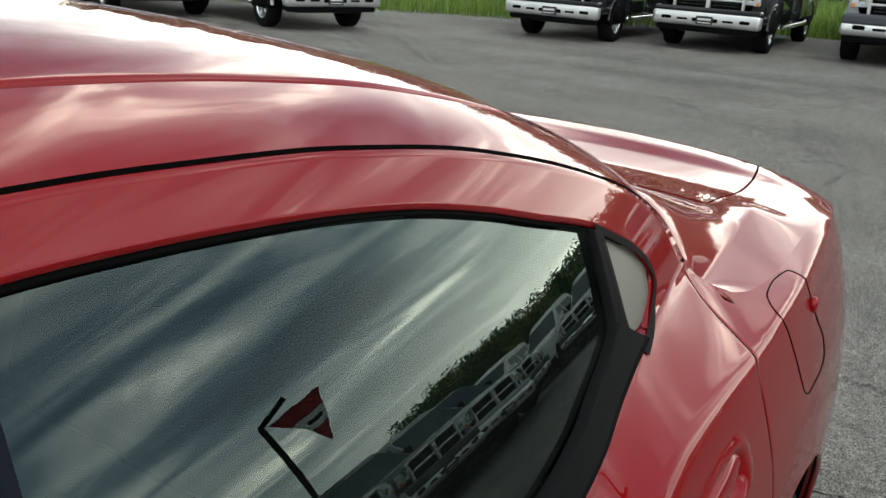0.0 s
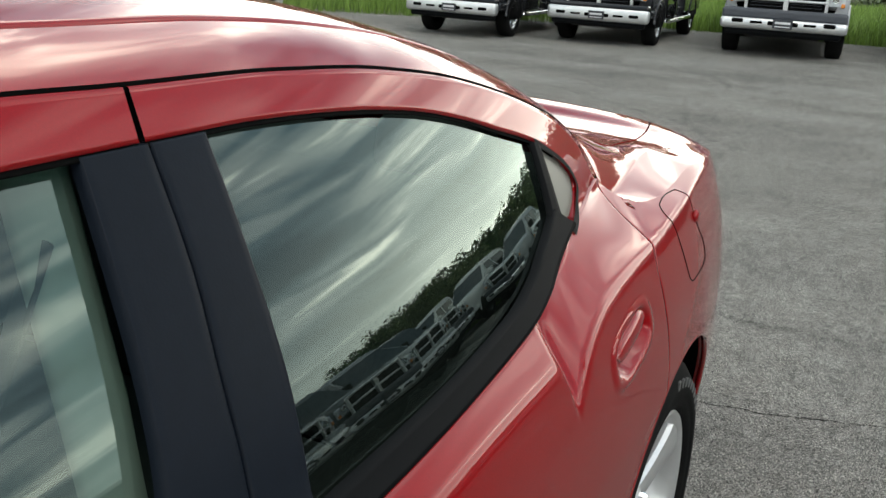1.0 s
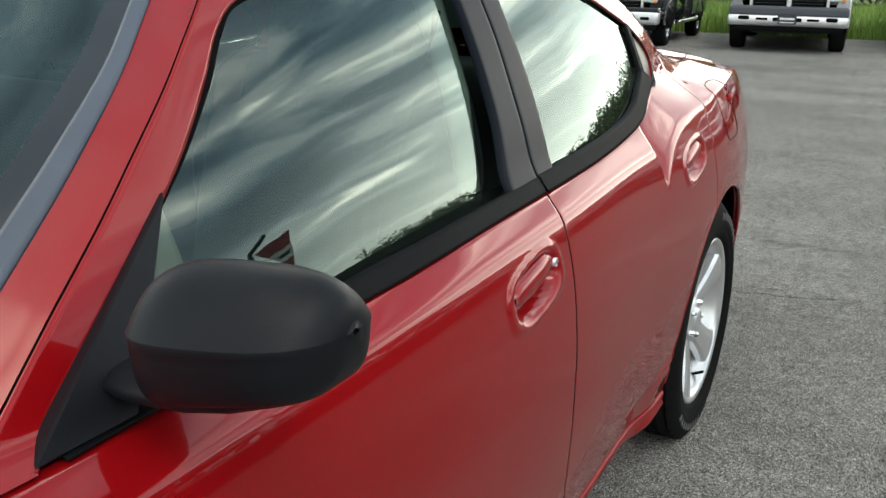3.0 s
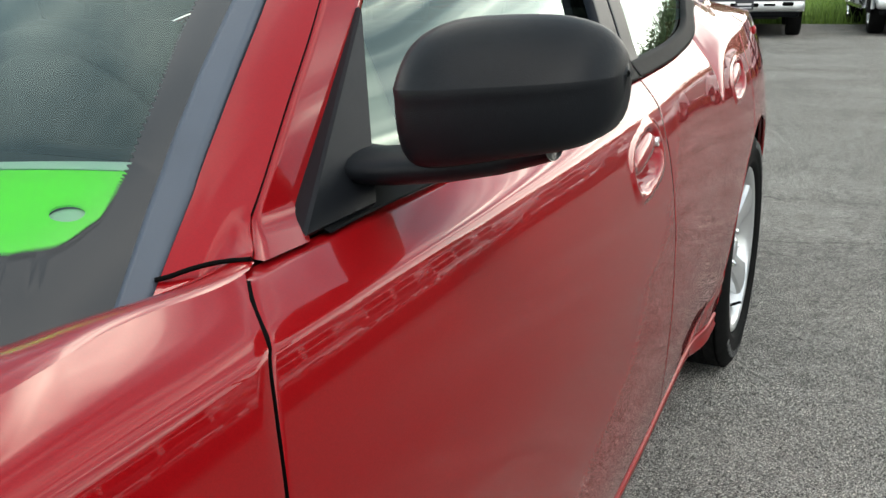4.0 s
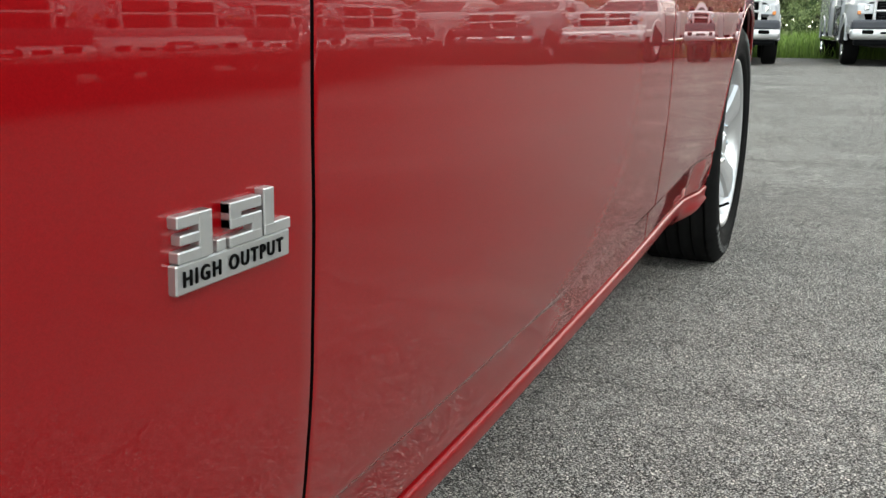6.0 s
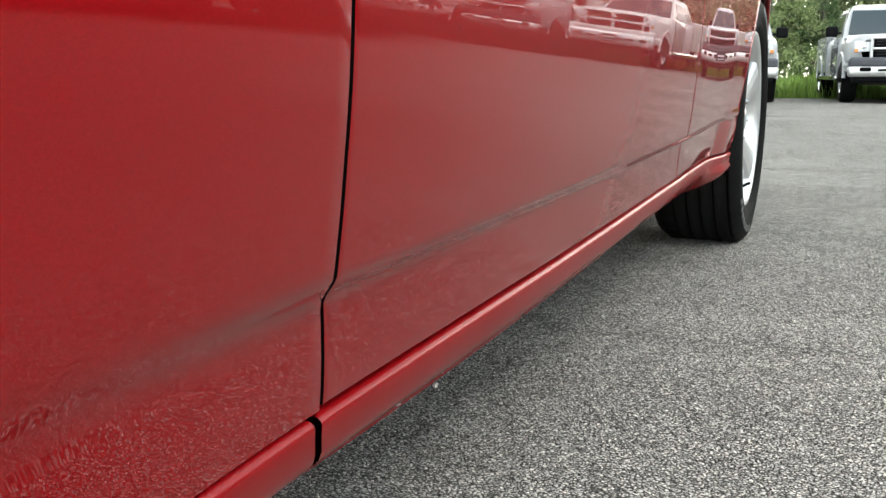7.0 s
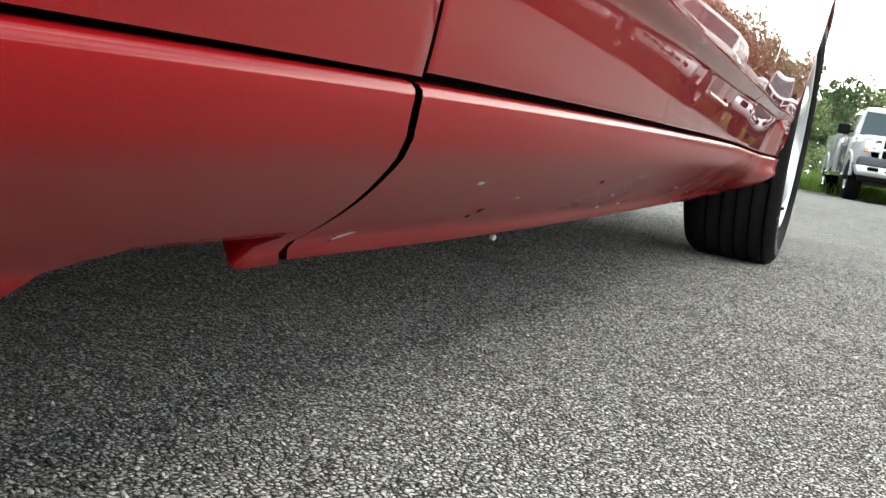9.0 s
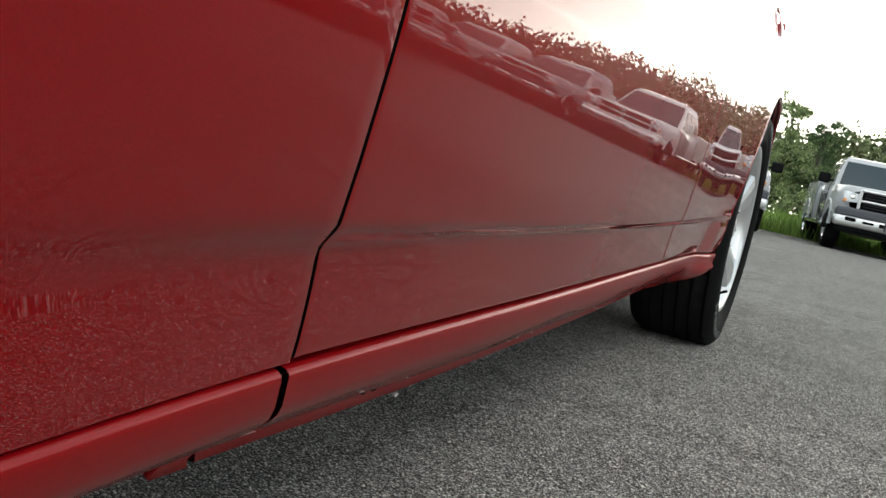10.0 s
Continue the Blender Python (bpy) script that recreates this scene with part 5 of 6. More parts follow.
card = tagged(put("green_card", card_mesh()), "bright green card behind the windscreen", "card")
edge = []
for k in np.linspace(0, 1, 20):
    y, s = 0.880 - 0.095 * k, 0.120 + 0.28 * k
    edge += [card_point(y + 0.007, s + 0.003, -0.0115), card_point(y - 0.001, s, -0.0105)]
put("card_strip", mesh_of("card_strip", edge + [(x, y, z - 0.0015) for x, y, z in edge], grid_faces(20, 2) + [tuple(i + 40 for i in reversed(q)) for q in grid_faces(20, 2)], CARD_STRIP), card, "pale strip along the card's edge")
put("card_backing", mesh_of("card_backing", *hole_disc(), CARD_STRIP, False), card, "pale oval disc behind the card's hole")


# small marks in the sill's paint
CHIP_PALE = material("bare_metal_chip", (0.45, 0.42, 0.40), 0.5, grain=(200, 0.2))
CHIP_DARK = material("dark_paint_chip", (0.01, 0.008, 0.008), 0.7)


def sill_x(y, z):
    """The sill's face at a height below its lip."""
    top, foot = float(door_foot(y)) - 0.0028, float(sill_foot(y))
    k = min(max((top - 0.025 - z) / (top - 0.025 - foot), 0), 1)
    return float(skin(y, door_foot(y))) + 0.0015 - 0.0935 * min(k / 0.88, 1.0)**1.25


def paint_mark(y, z, length, height, tilt, mat):
    """A thin chip or scratch with pointed ends, lying on the sill."""
    ring = []
    for t in np.linspace(0, 2 * math.pi, 13)[:-1]:
        u, v = length * math.cos(t), height * math.sin(t)
        yy, zz = y + u * math.cos(tilt) - v * math.sin(tilt), z + u * math.sin(tilt) + v * math.cos(tilt)
        ring.append((sill_x(yy, zz) + 0.0012, yy, zz))
    v = ring + [(x - 0.003, y2, z2) for x, y2, z2 in ring]
    put("paint_chip", mesh_of("paint_chip", v, [tuple(range(12))] + [(k, 12 + k, 12 + (k + 1) % 12, (k + 1) % 12) for k in range(12)], mat, False), car)


paint_mark(0.8700, 0.1868, 0.0075, 0.0009, 0.42, CHIP_PALE)
paint_mark(0.8690, 0.1860, 0.0085, 0.0007, 0.42, CHIP_DARK)
paint_mark(0.9263, 0.2297, 0.0016, 0.0010, 0.3, CHIP_PALE)
paint_mark(1.0254, 0.2030, 0.0020, 0.0018, 0.0, CHIP_DARK)
paint_mark(1.1330, 0.1720, 0.0040, 0.0022, 0.2, CHIP_PALE)
rng = random.Random(5)
for _ in range(14):
    paint_mark(rng.uniform(0.85, 2.3), rng.uniform(0.185, 0.235), rng.uniform(0.0006, 0.0014), rng.uniform(0.0005, 0.001), rng.uniform(0, 3), rng.choice((CHIP_PALE, CHIP_DARK)))


# ---- ground ----
def sheet(name, x0, y0, x1, y1, z, nx, ny, mat, label, rise=None):
    xs, ys = np.linspace(x0, x1, nx), np.linspace(y0, y1, ny)
    X, Y = np.meshgrid(xs, ys, indexing="ij")
    Z = np.full_like(X, z) if rise is None else rise(X, Y)
    verts = np.stack([X, Y, Z], -1).reshape(-1, 3)
    faces = [tuple(reversed(q)) for q in grid_faces(nx, ny)]
    return tagged(put(name, mesh_of(name, verts, faces, mat)), label, name, kind="structure")


SOIL = material("field_soil", (0.07, 0.11, 0.03), 0.95, grain=(3, 0.4), bump=(20, 0.02))
sheet("ground", -900, -900, 900, 900, -0.03, 3, 3, SOIL, "flat green land out to the horizon")
RISE = 0.018  # the lot climbs a little behind the car
lot_ys = np.concatenate([[-14, 1.2], np.linspace(1.4, 2.8, 15), [3.2, 22.2]])
v = [(x, y, RISE * float(smooth01((y - 1.4) / 1.4))) for x in (-30.0, 20.2) for y in lot_ys]
tagged(put("parking_lot", mesh_of("parking_lot", v, [tuple(reversed(q)) for q in grid_faces(2, len(lot_ys))], ASPHALT)), "worn grey asphalt of the parking lot", "pavement", kind="structure")


def crack(points, width, seed):
    """A hairline crack in the asphalt, drawn as a thin dark strip of uneven width."""
    rng = np.random.default_rng(seed)
    p = np.array(points, float)
    u = np.linspace(0, len(p) - 1, 120)
    c = np.stack([np.interp(u, np.arange(len(p)), p[:, k]) for k in (0, 1)], -1)
    c += np.cumsum(rng.normal(0, 0.004, c.shape), 0) * np.array([0.3, 1.0])
    w = width * rng.uniform(0.3, 1.0, 120)
    z = RISE * smooth01((c[:, 1] - 1.4) / 1.4) + 0.0015
    v = [(a, b + s * h, q) for (a, b), h, q in zip(c, w, z) for s in (0.5, -0.5)]
    put("crack", mesh_of("crack", v, grid_faces(120, 2), GAP_BLACK), bpy.data.objects["parking_lot"])


crack([(0.3, 4.36), (0.7, 4.45), (0.92, 4.52), (1.17, 4.62), (1.41, 4.70), (2.1, 4.9), (3.2, 5.05)], 0.009, 5)


def stone_chips(name, count, x0, x1, y0, y1, seed):
    """Stone chips set in the asphalt, thickest near the car's front wing."""
    rng = np.random.default_rng(seed)
    x = rng.uniform(x0, x1, 3 * count)
    y = y0 + (y1 - y0) * rng.uniform(0, 1, 3 * count) ** 1.5
    keep = rng.uniform(0, 1, 3 * count) < (1 - smooth01((y - 1.5) / 2.6)) * (1 - smooth01((x - 1.5) / 0.9))
    x, y = x[keep][:count], y[keep][:count]
    count = len(x)
    z = RISE * smooth01((y - 1.4) / 1.4)
    r, h = rng.uniform(0.0014, 0.0032, count), rng.uniform(0.0003, 0.0015, count)
    a, squeeze = rng.uniform(0, 2 * np.pi, count), rng.uniform(0.55, 1.0, count)
    tilt = rng.normal(0, 0.22, (count, 2))
    ring = []
    for k in range(5):
        t = a + 2 * np.pi * (k + rng.uniform(-0.3, 0.3, count)) / 5
        ring.append((r * np.cos(t), r * squeeze * np.sin(t)))
    low = [np.stack([x + 1.0 * p, y + 1.0 * q, z - 0.001], -1) for p, q in ring]
    high = [np.stack([x + 0.84 * p, y + 0.84 * q, z + h + tilt[:, 0] * p + tilt[:, 1] * q], -1) for p, q in ring]
    v = np.stack(low + high, 1).reshape(-1, 3)
    one = [(5, 6, 7, 8, 9)] + [(k, (k + 1) % 5, 5 + (k + 1) % 5, 5 + k) for k in range(5)]
    loops = np.concatenate([np.array(f) for f in one])
    sizes = np.array([len(f) for f in one])
    all_loops = (loops[None, :] + 10 * np.arange(count)[:, None]).reshape(-1)
    all_sizes = np.tile(sizes, count)
    me = bpy.data.meshes.new(name)
    me.vertices.add(len(v))
    me.vertices.foreach_set("co", v.astype(np.float32).ravel())
    me.loops.add(len(all_loops))
    me.loops.foreach_set("vertex_index", all_loops.astype(np.int32))
    me.polygons.add(len(all_sizes))
    me.polygons.foreach_set("loop_start", np.concatenate([[0], np.cumsum(all_sizes)[:-1]]).astype(np.int32))
    me.update(calc_edges=True)
    me.validate()
    me.materials.append(CHIPS)
    # tops keep the stone's grey, sides get the painted crevice shade
    me.materials.append(CHIP_SIDE_SHADE)
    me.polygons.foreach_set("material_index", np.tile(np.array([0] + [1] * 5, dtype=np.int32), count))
    return tagged(put(name, me), "pale stone chips in the asphalt surface", "gravel", kind="stuff")


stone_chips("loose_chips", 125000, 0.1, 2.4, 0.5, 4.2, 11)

# ---- pickups ----
PLATE_DARK = material("dealer_plate", (0.02, 0.022, 0.03), 0.4)
PLATE_PALE = material("plate_marks", (0.6, 0.6, 0.62), 0.5)
LAMP = material("headlamp_lens", (0.55, 0.58, 0.62), 0.12, 0.2, 1.0, grain=(25, 0.3))
AMBER = material("amber_lens", (0.6, 0.2, 0.03), 0.2, 0, 1.0)
TRUCK_GLASS = material("truck_glass", (0.022, 0.03, 0.034), 0.05, 0.0, 0.25, 0.5)
DARK_GREY = material("dark_grey_bumper", (0.045, 0.05, 0.062), 0.4, grain=(40, 0.1))
TRUCK_PAINTS = {k: paint_material(k + "_truck_paint", c, 0.1) for k, c in dict(white=(0.62, 0.62, 0.61), silver=(0.36, 0.37, 0.38), black=(0.012, 0.013, 0.015), grey=(0.09, 0.1, 0.11), blue=(0.03, 0.05, 0.09)).items()}


def body_ring(y, half, z0, z1, round_top=0.12, tuck=0.04):
    """Half-rounded cross-section of a pickup's body at y, from sill to deck."""
    pts = [(half - tuck, z0), (half - 0.01, z0 + 0.08), (half, z0 + (z1 - z0) * 0.45), (half - 0.01, z0 + (z1 - z0) * 0.75), (half - round_top * 0.35, z1 - round_top * 0.35), (half - round_top, z1), (half * 0.4, z1 + 0.015)]
    right = [(x, y, z) for x, z in pts]
    return right + [(-x, y, z) for x, z in [(p[0], p[2]) for p in reversed(right)]]


def truck_wheel(parent, x, y, side, chrome):
    w = put("wheel", None, parent, "", pose(x, y, 0.40, 0, 0, 0 if side > 0 else 180))
    v, f = lathe([(-0.24, 0.23), (-0.26, 0.30), (-0.25, 0.375), (-0.22, 0.40), (-0.03, 0.40), (0.0, 0.375), (0.012, 0.31), (0.0, 0.235), (-0.02, 0.228)], 36)
    put("tyre", mesh_of("tyre", v, f, RUBBER), w)
    v, f = lathe([(-0.2, 0.215), (-0.02, 0.222), (0.004, 0.235), (0.008, 0.228), (-0.03, 0.208), (-0.06, 0.2), (-0.075, 0.1)], 30)
    rim = put("rim", mesh_of("rim", v, f, chrome), w)
    bm = bmesh.new()
    for k in range(8):
        vs = box(bm, (-0.05, -0.024, 0.05), (-0.012, 0.024, 0.225), 0.008, 1)
        for q in vs:
            q.co = Matrix.Rotation(radians(45 * k), 4, "X") @ q.co
    part("spokes", bm, chrome, rim)
    v, f = lathe([(-0.09, 0.085), (-0.012, 0.08), (0.0, 0.06), (0.004, 0.001)], 20)
    put("hub_cap", mesh_of("hub_cap", v, f, chrome), rim)
    v, f = lathe([(-0.11, 0.2), (-0.1, 0.001)], 24)
    put("hub_shadow", mesh_of("hub_shadow", v, f, DARK_METAL), w)


def pickup(m, paint, label, bumper="chrome", group="row of parked pickups"):
    """Pickup truck: front at -y of its own axes, axle of the front wheels at y = 0."""
    P = TRUCK_PAINTS[paint]
    t = empty("pickup_truck", label, "truck", group, m)
    # bonnet and wings
    rings = [body_ring(-0.93, 0.80, 0.80, 1.10, 0.10), body_ring(-0.90, 0.90, 0.62, 1.16, 0.12), body_ring(-0.6, 0.98, 0.60, 1.20, 0.14), body_ring(0.0, 1.0, 0.6, 1.225, 0.15), body_ring(0.62, 1.0, 0.42, 1.24, 0.15)]
    v, f = loft(rings)
    put("bonnet", mesh_of("bonnet", v, f, P), t)
    for sx in (1, -1):
        bm = boxed((sx * 0.80 - 0.2, -0.86, 0.55), (sx * 0.80 + 0.2, -0.35, 0.72), 0.05)
        part("wing", bm, P, t)
    for wy in (0.0, 3.57):
        for sx in (1, -1):
            pts = [(sx * 0.985, wy + 0.47 * math.cos(a), 0.42 + 0.47 * math.sin(a)) for a in np.linspace(0.05, math.pi - 0.05, 16)]
            v, f = tube(pts, 0.035, 8)
            put("wheel_flare", mesh_of("wheel_flare", v, f, P), t)
            v, f = loft([[(sx * 0.992, wy, 0.45)] * 20, [(sx * 0.992, wy + 0.455 * math.cos(a), max(0.42 + 0.455 * math.sin(a), 0.36)) for a in np.linspace(0, 2 * math.pi, 21)[:-1]], [(sx * 0.97, wy + 0.455 * math.cos(a), max(0.42 + 0.455 * math.sin(a), 0.36)) for a in np.linspace(0, 2 * math.pi, 21)[:-1]]], True, False)
            put("wheel_well", mesh_of("wheel_well", v, f, GAP_BLACK), t)
            truck_wheel(t, sx * 0.985, wy, sx, CHROME)
    # lower body and doors
    rings = [body_ring(0.62, 1.0, 0.42, 1.22, 0.10), body_ring(1.6, 1.0, 0.42, 1.22, 0.10), body_ring(2.5, 1.0, 0.42, 1.22, 0.10)]
    v, f = loft(rings)
    put("cab_body", mesh_of("cab_body", v, f, P), t)
    # cab top with raked screen
    def cab_ring(y0, y1, z, half):
        return [(half, y0, z), (half, y1, z), (-half, y1, z), (-half, y0, z)]
    rings = [cab_ring(0.52, 2.50, 1.20, 0.93), cab_ring(0.80, 2.47, 1.45, 0.87), cab_ring(1.13, 2.42, 1.74, 0.76), cab_ring(1.27, 2.36, 1.82, 0.70), cab_ring(1.5, 2.2, 1.85, 0.55)]
    v, f = loft(rings)
    cab = put("cab", mesh_of("cab", v, f, P, False), t)
    def quad(name, pts, mat, off):
        n = (Vector(pts[1]) - Vector(pts[0])).cross(Vector(pts[3]) - Vector(pts[0])).normalized()
        out = [Vector(p) + n * off for p in pts]
        v, f = loft([[tuple(Vector(p) - n * 0.02) for p in pts], [tuple(p) for p in out]])
        return put(name, mesh_of(name, v, f, mat, False), cab)
    quad("windscreen", [(-0.84, 0.555, 1.250), (0.84, 0.555, 1.250), (0.72, 1.075, 1.715), (-0.72, 1.075, 1.715)], TRUCK_GLASS, 0.014)
    for sx in (1, -1):
        a = [(sx * 0.918, 0.92, 1.27), (sx * 0.918, 1.52, 1.27), (sx * 0.80, 1.52, 1.66), (sx * 0.80, 1.16, 1.66)]
        b = [(sx * 0.918, 1.60, 1.27), (sx * 0.918, 2.36, 1.27), (sx * 0.80, 2.30, 1.66), (sx * 0.80, 1.60, 1.66)]
        for q in (a, b):
            quad("side_window", q if sx > 0 else list(reversed(q)), TRUCK_GLASS, 0.012)
        bm = boxed((sx * 1.10 - 0.11, 0.78, 1.22), (sx * 1.10 + 0.11, 0.88, 1.42), 0.035)
        box(bm, (sx * 0.98 - 0.06, 0.80, 1.27), (sx * 0.98 + 0.06, 0.86, 1.31), 0.01, 1)
        part("door_mirror", bm, P if paint in ("white",) else BLACK_TRIM, t)
        part("door_handle", boxed((sx * 1.0 - 0.02, 1.42, 1.06), (sx * 1.0 + 0.02, 1.58, 1.10), 0.01), CHROME, t)
        for yy in (0.66, 1.57, 2.46):
            part("shut_line", boxed((sx * 0.9985 - 0.004, yy - 0.004, 0.52), (sx * 0.9985 + 0.004, yy + 0.004, 1.17)), GAP_BLACK, t)
        v, f = tube([(sx * 1.02, 0.55, 0.47), (sx * 1.04, 0.7, 0.45), (sx * 1.04, 2.9, 0.45), (sx * 1.02, 3.05, 0.47)], 0.045, 8)
        put("side_step", mesh_of("side_step", v, f, CHROME), t)
    # bed
    bm = bmesh.new()
    for sx in (1, -1):
        box(bm, (min(sx * 0.94, sx * 1.0), 2.55, 0.55), (max(sx * 0.94, sx * 1.0), 4.45, 1.30), 0.025)
    box(bm, (-0.96, 2.55, 0.6), (0.96, 2.62, 1.30), 0.02)
    box(bm, (-0.96, 4.40, 0.55), (0.96, 4.46, 1.30), 0.02)
    box(bm, (-0.96, 2.58, 0.62), (0.96, 4.42, 0.70))
    part("bed", bm, P, t)
    part("rear_bumper", boxed((-0.95, 4.46, 0.5), (0.95, 4.62, 0.68), 0.03), CHROME, t)
    part("chassis", boxed((-0.6, -0.7, 0.32), (0.6, 4.3, 0.5), 0.03), DARK_METAL, t)
    # grille: bright frame with a cross and dark mesh
    gr = put("grille", None, t, "dark grille in a bright cross-shaped frame")
    part("grille_mesh", boxed((-0.60, -0.955, 0.77), (0.60, -0.91, 1.12), 0.03), GAP_BLACK, gr)
    bm = bmesh.new()
    box(bm, (-0.64, -1.0, 1.105), (0.64, -0.92, 1.155), 0.022)
    box(bm, (-0.58, -1.0, 0.745), (0.58, -0.92, 0.785), 0.018)
    box(bm, (-0.655, -0.99, 0.76), (-0.60, -0.92, 1.14), 0.022)
    box(bm, (0.60, -0.99, 0.76), (0.655, -0.92, 1.14), 0.022)
    box(bm, (-0.62, -1.0, 0.925), (0.62, -0.93, 0.968), 0.018)
    box(bm, (-0.04, -1.015, 0.76), (0.04, -0.93, 1.14), 0.018)
    part("grille_frame", bm, BUMPER_STEEL, gr)
    bm = boxed((-0.055, -1.03, 1.0), (0.055, -1.0, 1.10), 0.02)
    part("grille_emblem", bm, BADGE, gr, "plain shield-shaped emblem")
    for k in range(5):
        z = 0.845 + 0.05 * k + (0.02 if k > 1 else 0)
        part("grille_bar", boxed((-0.555, -0.965, z), (0.555, -0.95, z + 0.006)), DARK_GREY, gr)
    for sx in (1, -1):
        h = put("headlamp", None, t, "")
        part("lens", boxed((sx * 0.765 - 0.145, -0.935, 0.875), (sx * 0.765 + 0.145, -0.86, 1.085), 0.035), LAMP, h)
        part("indicator", boxed((sx * 0.87 - 0.03, -0.945, 0.885), (sx * 0.87 + 0.03, -0.87, 0.95), 0.012), AMBER, h)
        part("bulb", boxed((sx * 0.75 - 0.05, -0.945, 0.95), (sx * 0.75 + 0.05, -0.925, 1.05), 0.03), CHROME, h)
    # bumper
    up = DARK_GREY if bumper == "dark" else P
    part("upper_valance", boxed((-0.985, -1.05, 0.62), (0.985, -0.8, 0.80), 0.05, 3), up, t)
    bm = boxed((-1.0, -1.08, 0.46), (1.0, -0.86, 0.65 if bumper == "dark" else 0.72), 0.07, 4)
    b = put("front_bumper", None, t, "bright steel bumper")
    part("bumper_bar", bm, BUMPER_STEEL, b, "", True)
    part("bumper_slot", boxed((-0.24, -1.095, 0.54), (0.24, -1.04, 0.61), 0.02), GAP_BLACK, b)
    for sx in (1, -1):
        part("fog_lamp", boxed((sx * 0.72 - 0.10, -1.092, 0.55), (sx * 0.72 + 0.10, -1.05, 0.625), 0.03), GAP_BLACK, b)
        part("tow_slot", boxed((sx * 0.42 - 0.10, -1.088, 0.555), (sx * 0.42 + 0.10, -1.05, 0.60), 0.015), GAP_BLACK, b)
    part("air_dam", boxed((-0.92, -1.0, 0.36), (0.92, -0.84, 0.505), 0.04), BLACK_TRIM, t)
    pl = put("dealer_plate", None, t, "dark plate with plain pale marks")
    part("plate", boxed((-0.155, -1.115, 0.50), (0.155, -1.095, 0.65), 0.008), PLATE_DARK, pl)
    bm = boxed((-0.12, -1.121, 0.575), (0.12, -1.113, 0.61))
    box(bm, (-0.12, -1.121, 0.525), (0.12, -1.113, 0.54))
    part("plate_marks", bm, PLATE_PALE, pl)
    return t


ROW = [(-6.4, 16.6, 3, "black", "chrome", 0.85), (-4.12, 17.6, 4, "black", "chrome", 0.88), (-1.28, 18.4, 7, "silver", "dark", 0.98), (1.75, 19.3, 8, "silver", "dark", 1.0), (4.9, 19.6, 8, "white", "chrome", 1.0)]
for x, y, turn, paint, bumper, size in ROW:
    pickup(pose(x, y, RISE, 0, 0, turn) @ Matrix.Scale(size, 4), paint, {"black": "black pickup with a chrome bumper", "blue": "dark blue pickup with a chrome bumper", "silver": "silver pickup with a dark grey and chrome bumper", "white": "white pickup with a chrome bumper"}[paint], bumper)
for x, y, turn in ((-9.62, 13.4, 70), (-12.2, 12.3, 70), (-14.4, 11.5, 70)):
    pickup(pose(x, y, RISE, 0, 0, turn) @ Matrix.Scale(0.85, 4), "silver", "silver pickup with chrome bumper and wheels", "chrome", "pickups parked at an angle")
# the same row runs on beyond the car's tail, then turns the corner along the east edge of the lot
for x, y, turn, paint, bumper in ((7.45, 19.6, 9, "silver", "dark"), (9.75, 19.3, 9, "white", "dark"), (12.3, 19.2, 8, "white", "chrome")):
    pickup(pose(x, y, RISE, 0, 0, turn), paint, {"silver": "silver pickup with a dark grey and chrome bumper", "white": "white pickup with a bright bumper"}[paint], bumper)
for k, (x, y, paint) in enumerate(((8.5, -3.6, "silver"), (8.5, -1.1, "black"), (8.5, 1.3, "white"), (8.5, 3.7, "grey"), (8.5, 6.1, "white"), (8.5, 8.45, "silver"), (8.5, 10.75, "grey"), (8.6, 13.05, "silver"), (9.4, 15.6, "black"))):
    pickup(pose(x, y, RISE * float(smooth01((y - 1.4) / 1.4)), 0, 0, -82) @ Matrix.Scale(1.05, 4), paint, {"silver": "silver pickup facing across the lot", "black": "black pickup facing across the lot", "white": "white pickup facing across the lot", "grey": "dark grey pickup facing across the lot"}[paint], "chrome" if k % 2 else "dark", "row of pickups along the east edge")


# ---- plants ----
def leaf_material(name, color, spread):
    m = material(name, color, 0.6, 0, 0, 0.3)
    nt = m.node_tree
    n, link = nt.nodes.new, nt.links.new
    geo, hs, mr = n("ShaderNodeNewGeometry"), n("ShaderNodeHueSaturation"), n("ShaderNodeMapRange")
    mr.inputs["To Min"].default_value, mr.inputs["To Max"].default_value = 1 - spread, 1 + spread
    link(geo.outputs["Random Per Island"], mr.inputs[0])
    link(mr.outputs[0], hs.inputs["Value"])
    hs.inputs["Color"].default_value = (*color, 1)
    b = nt.nodes["Principled BSDF"]
    link(hs.outputs[0], b.inputs["Base Color"])
    b.inputs["Transmission Weight"].default_value = 0.0
    return m


LEAF = [leaf_material("leaf_green", (0.17, 0.22, 0.09), 0.5), leaf_material("leaf_olive", (0.15, 0.18, 0.085), 0.45), leaf_material("leaf_dark", (0.065, 0.11, 0.042), 0.5)]
BARK = material("bark", (0.10, 0.085, 0.07), 0.9, grain=(12, 0.3), bump=(30, 0.01))
BLADE = leaf_material("grass_blade", (0.15, 0.24, 0.045), 0.5)


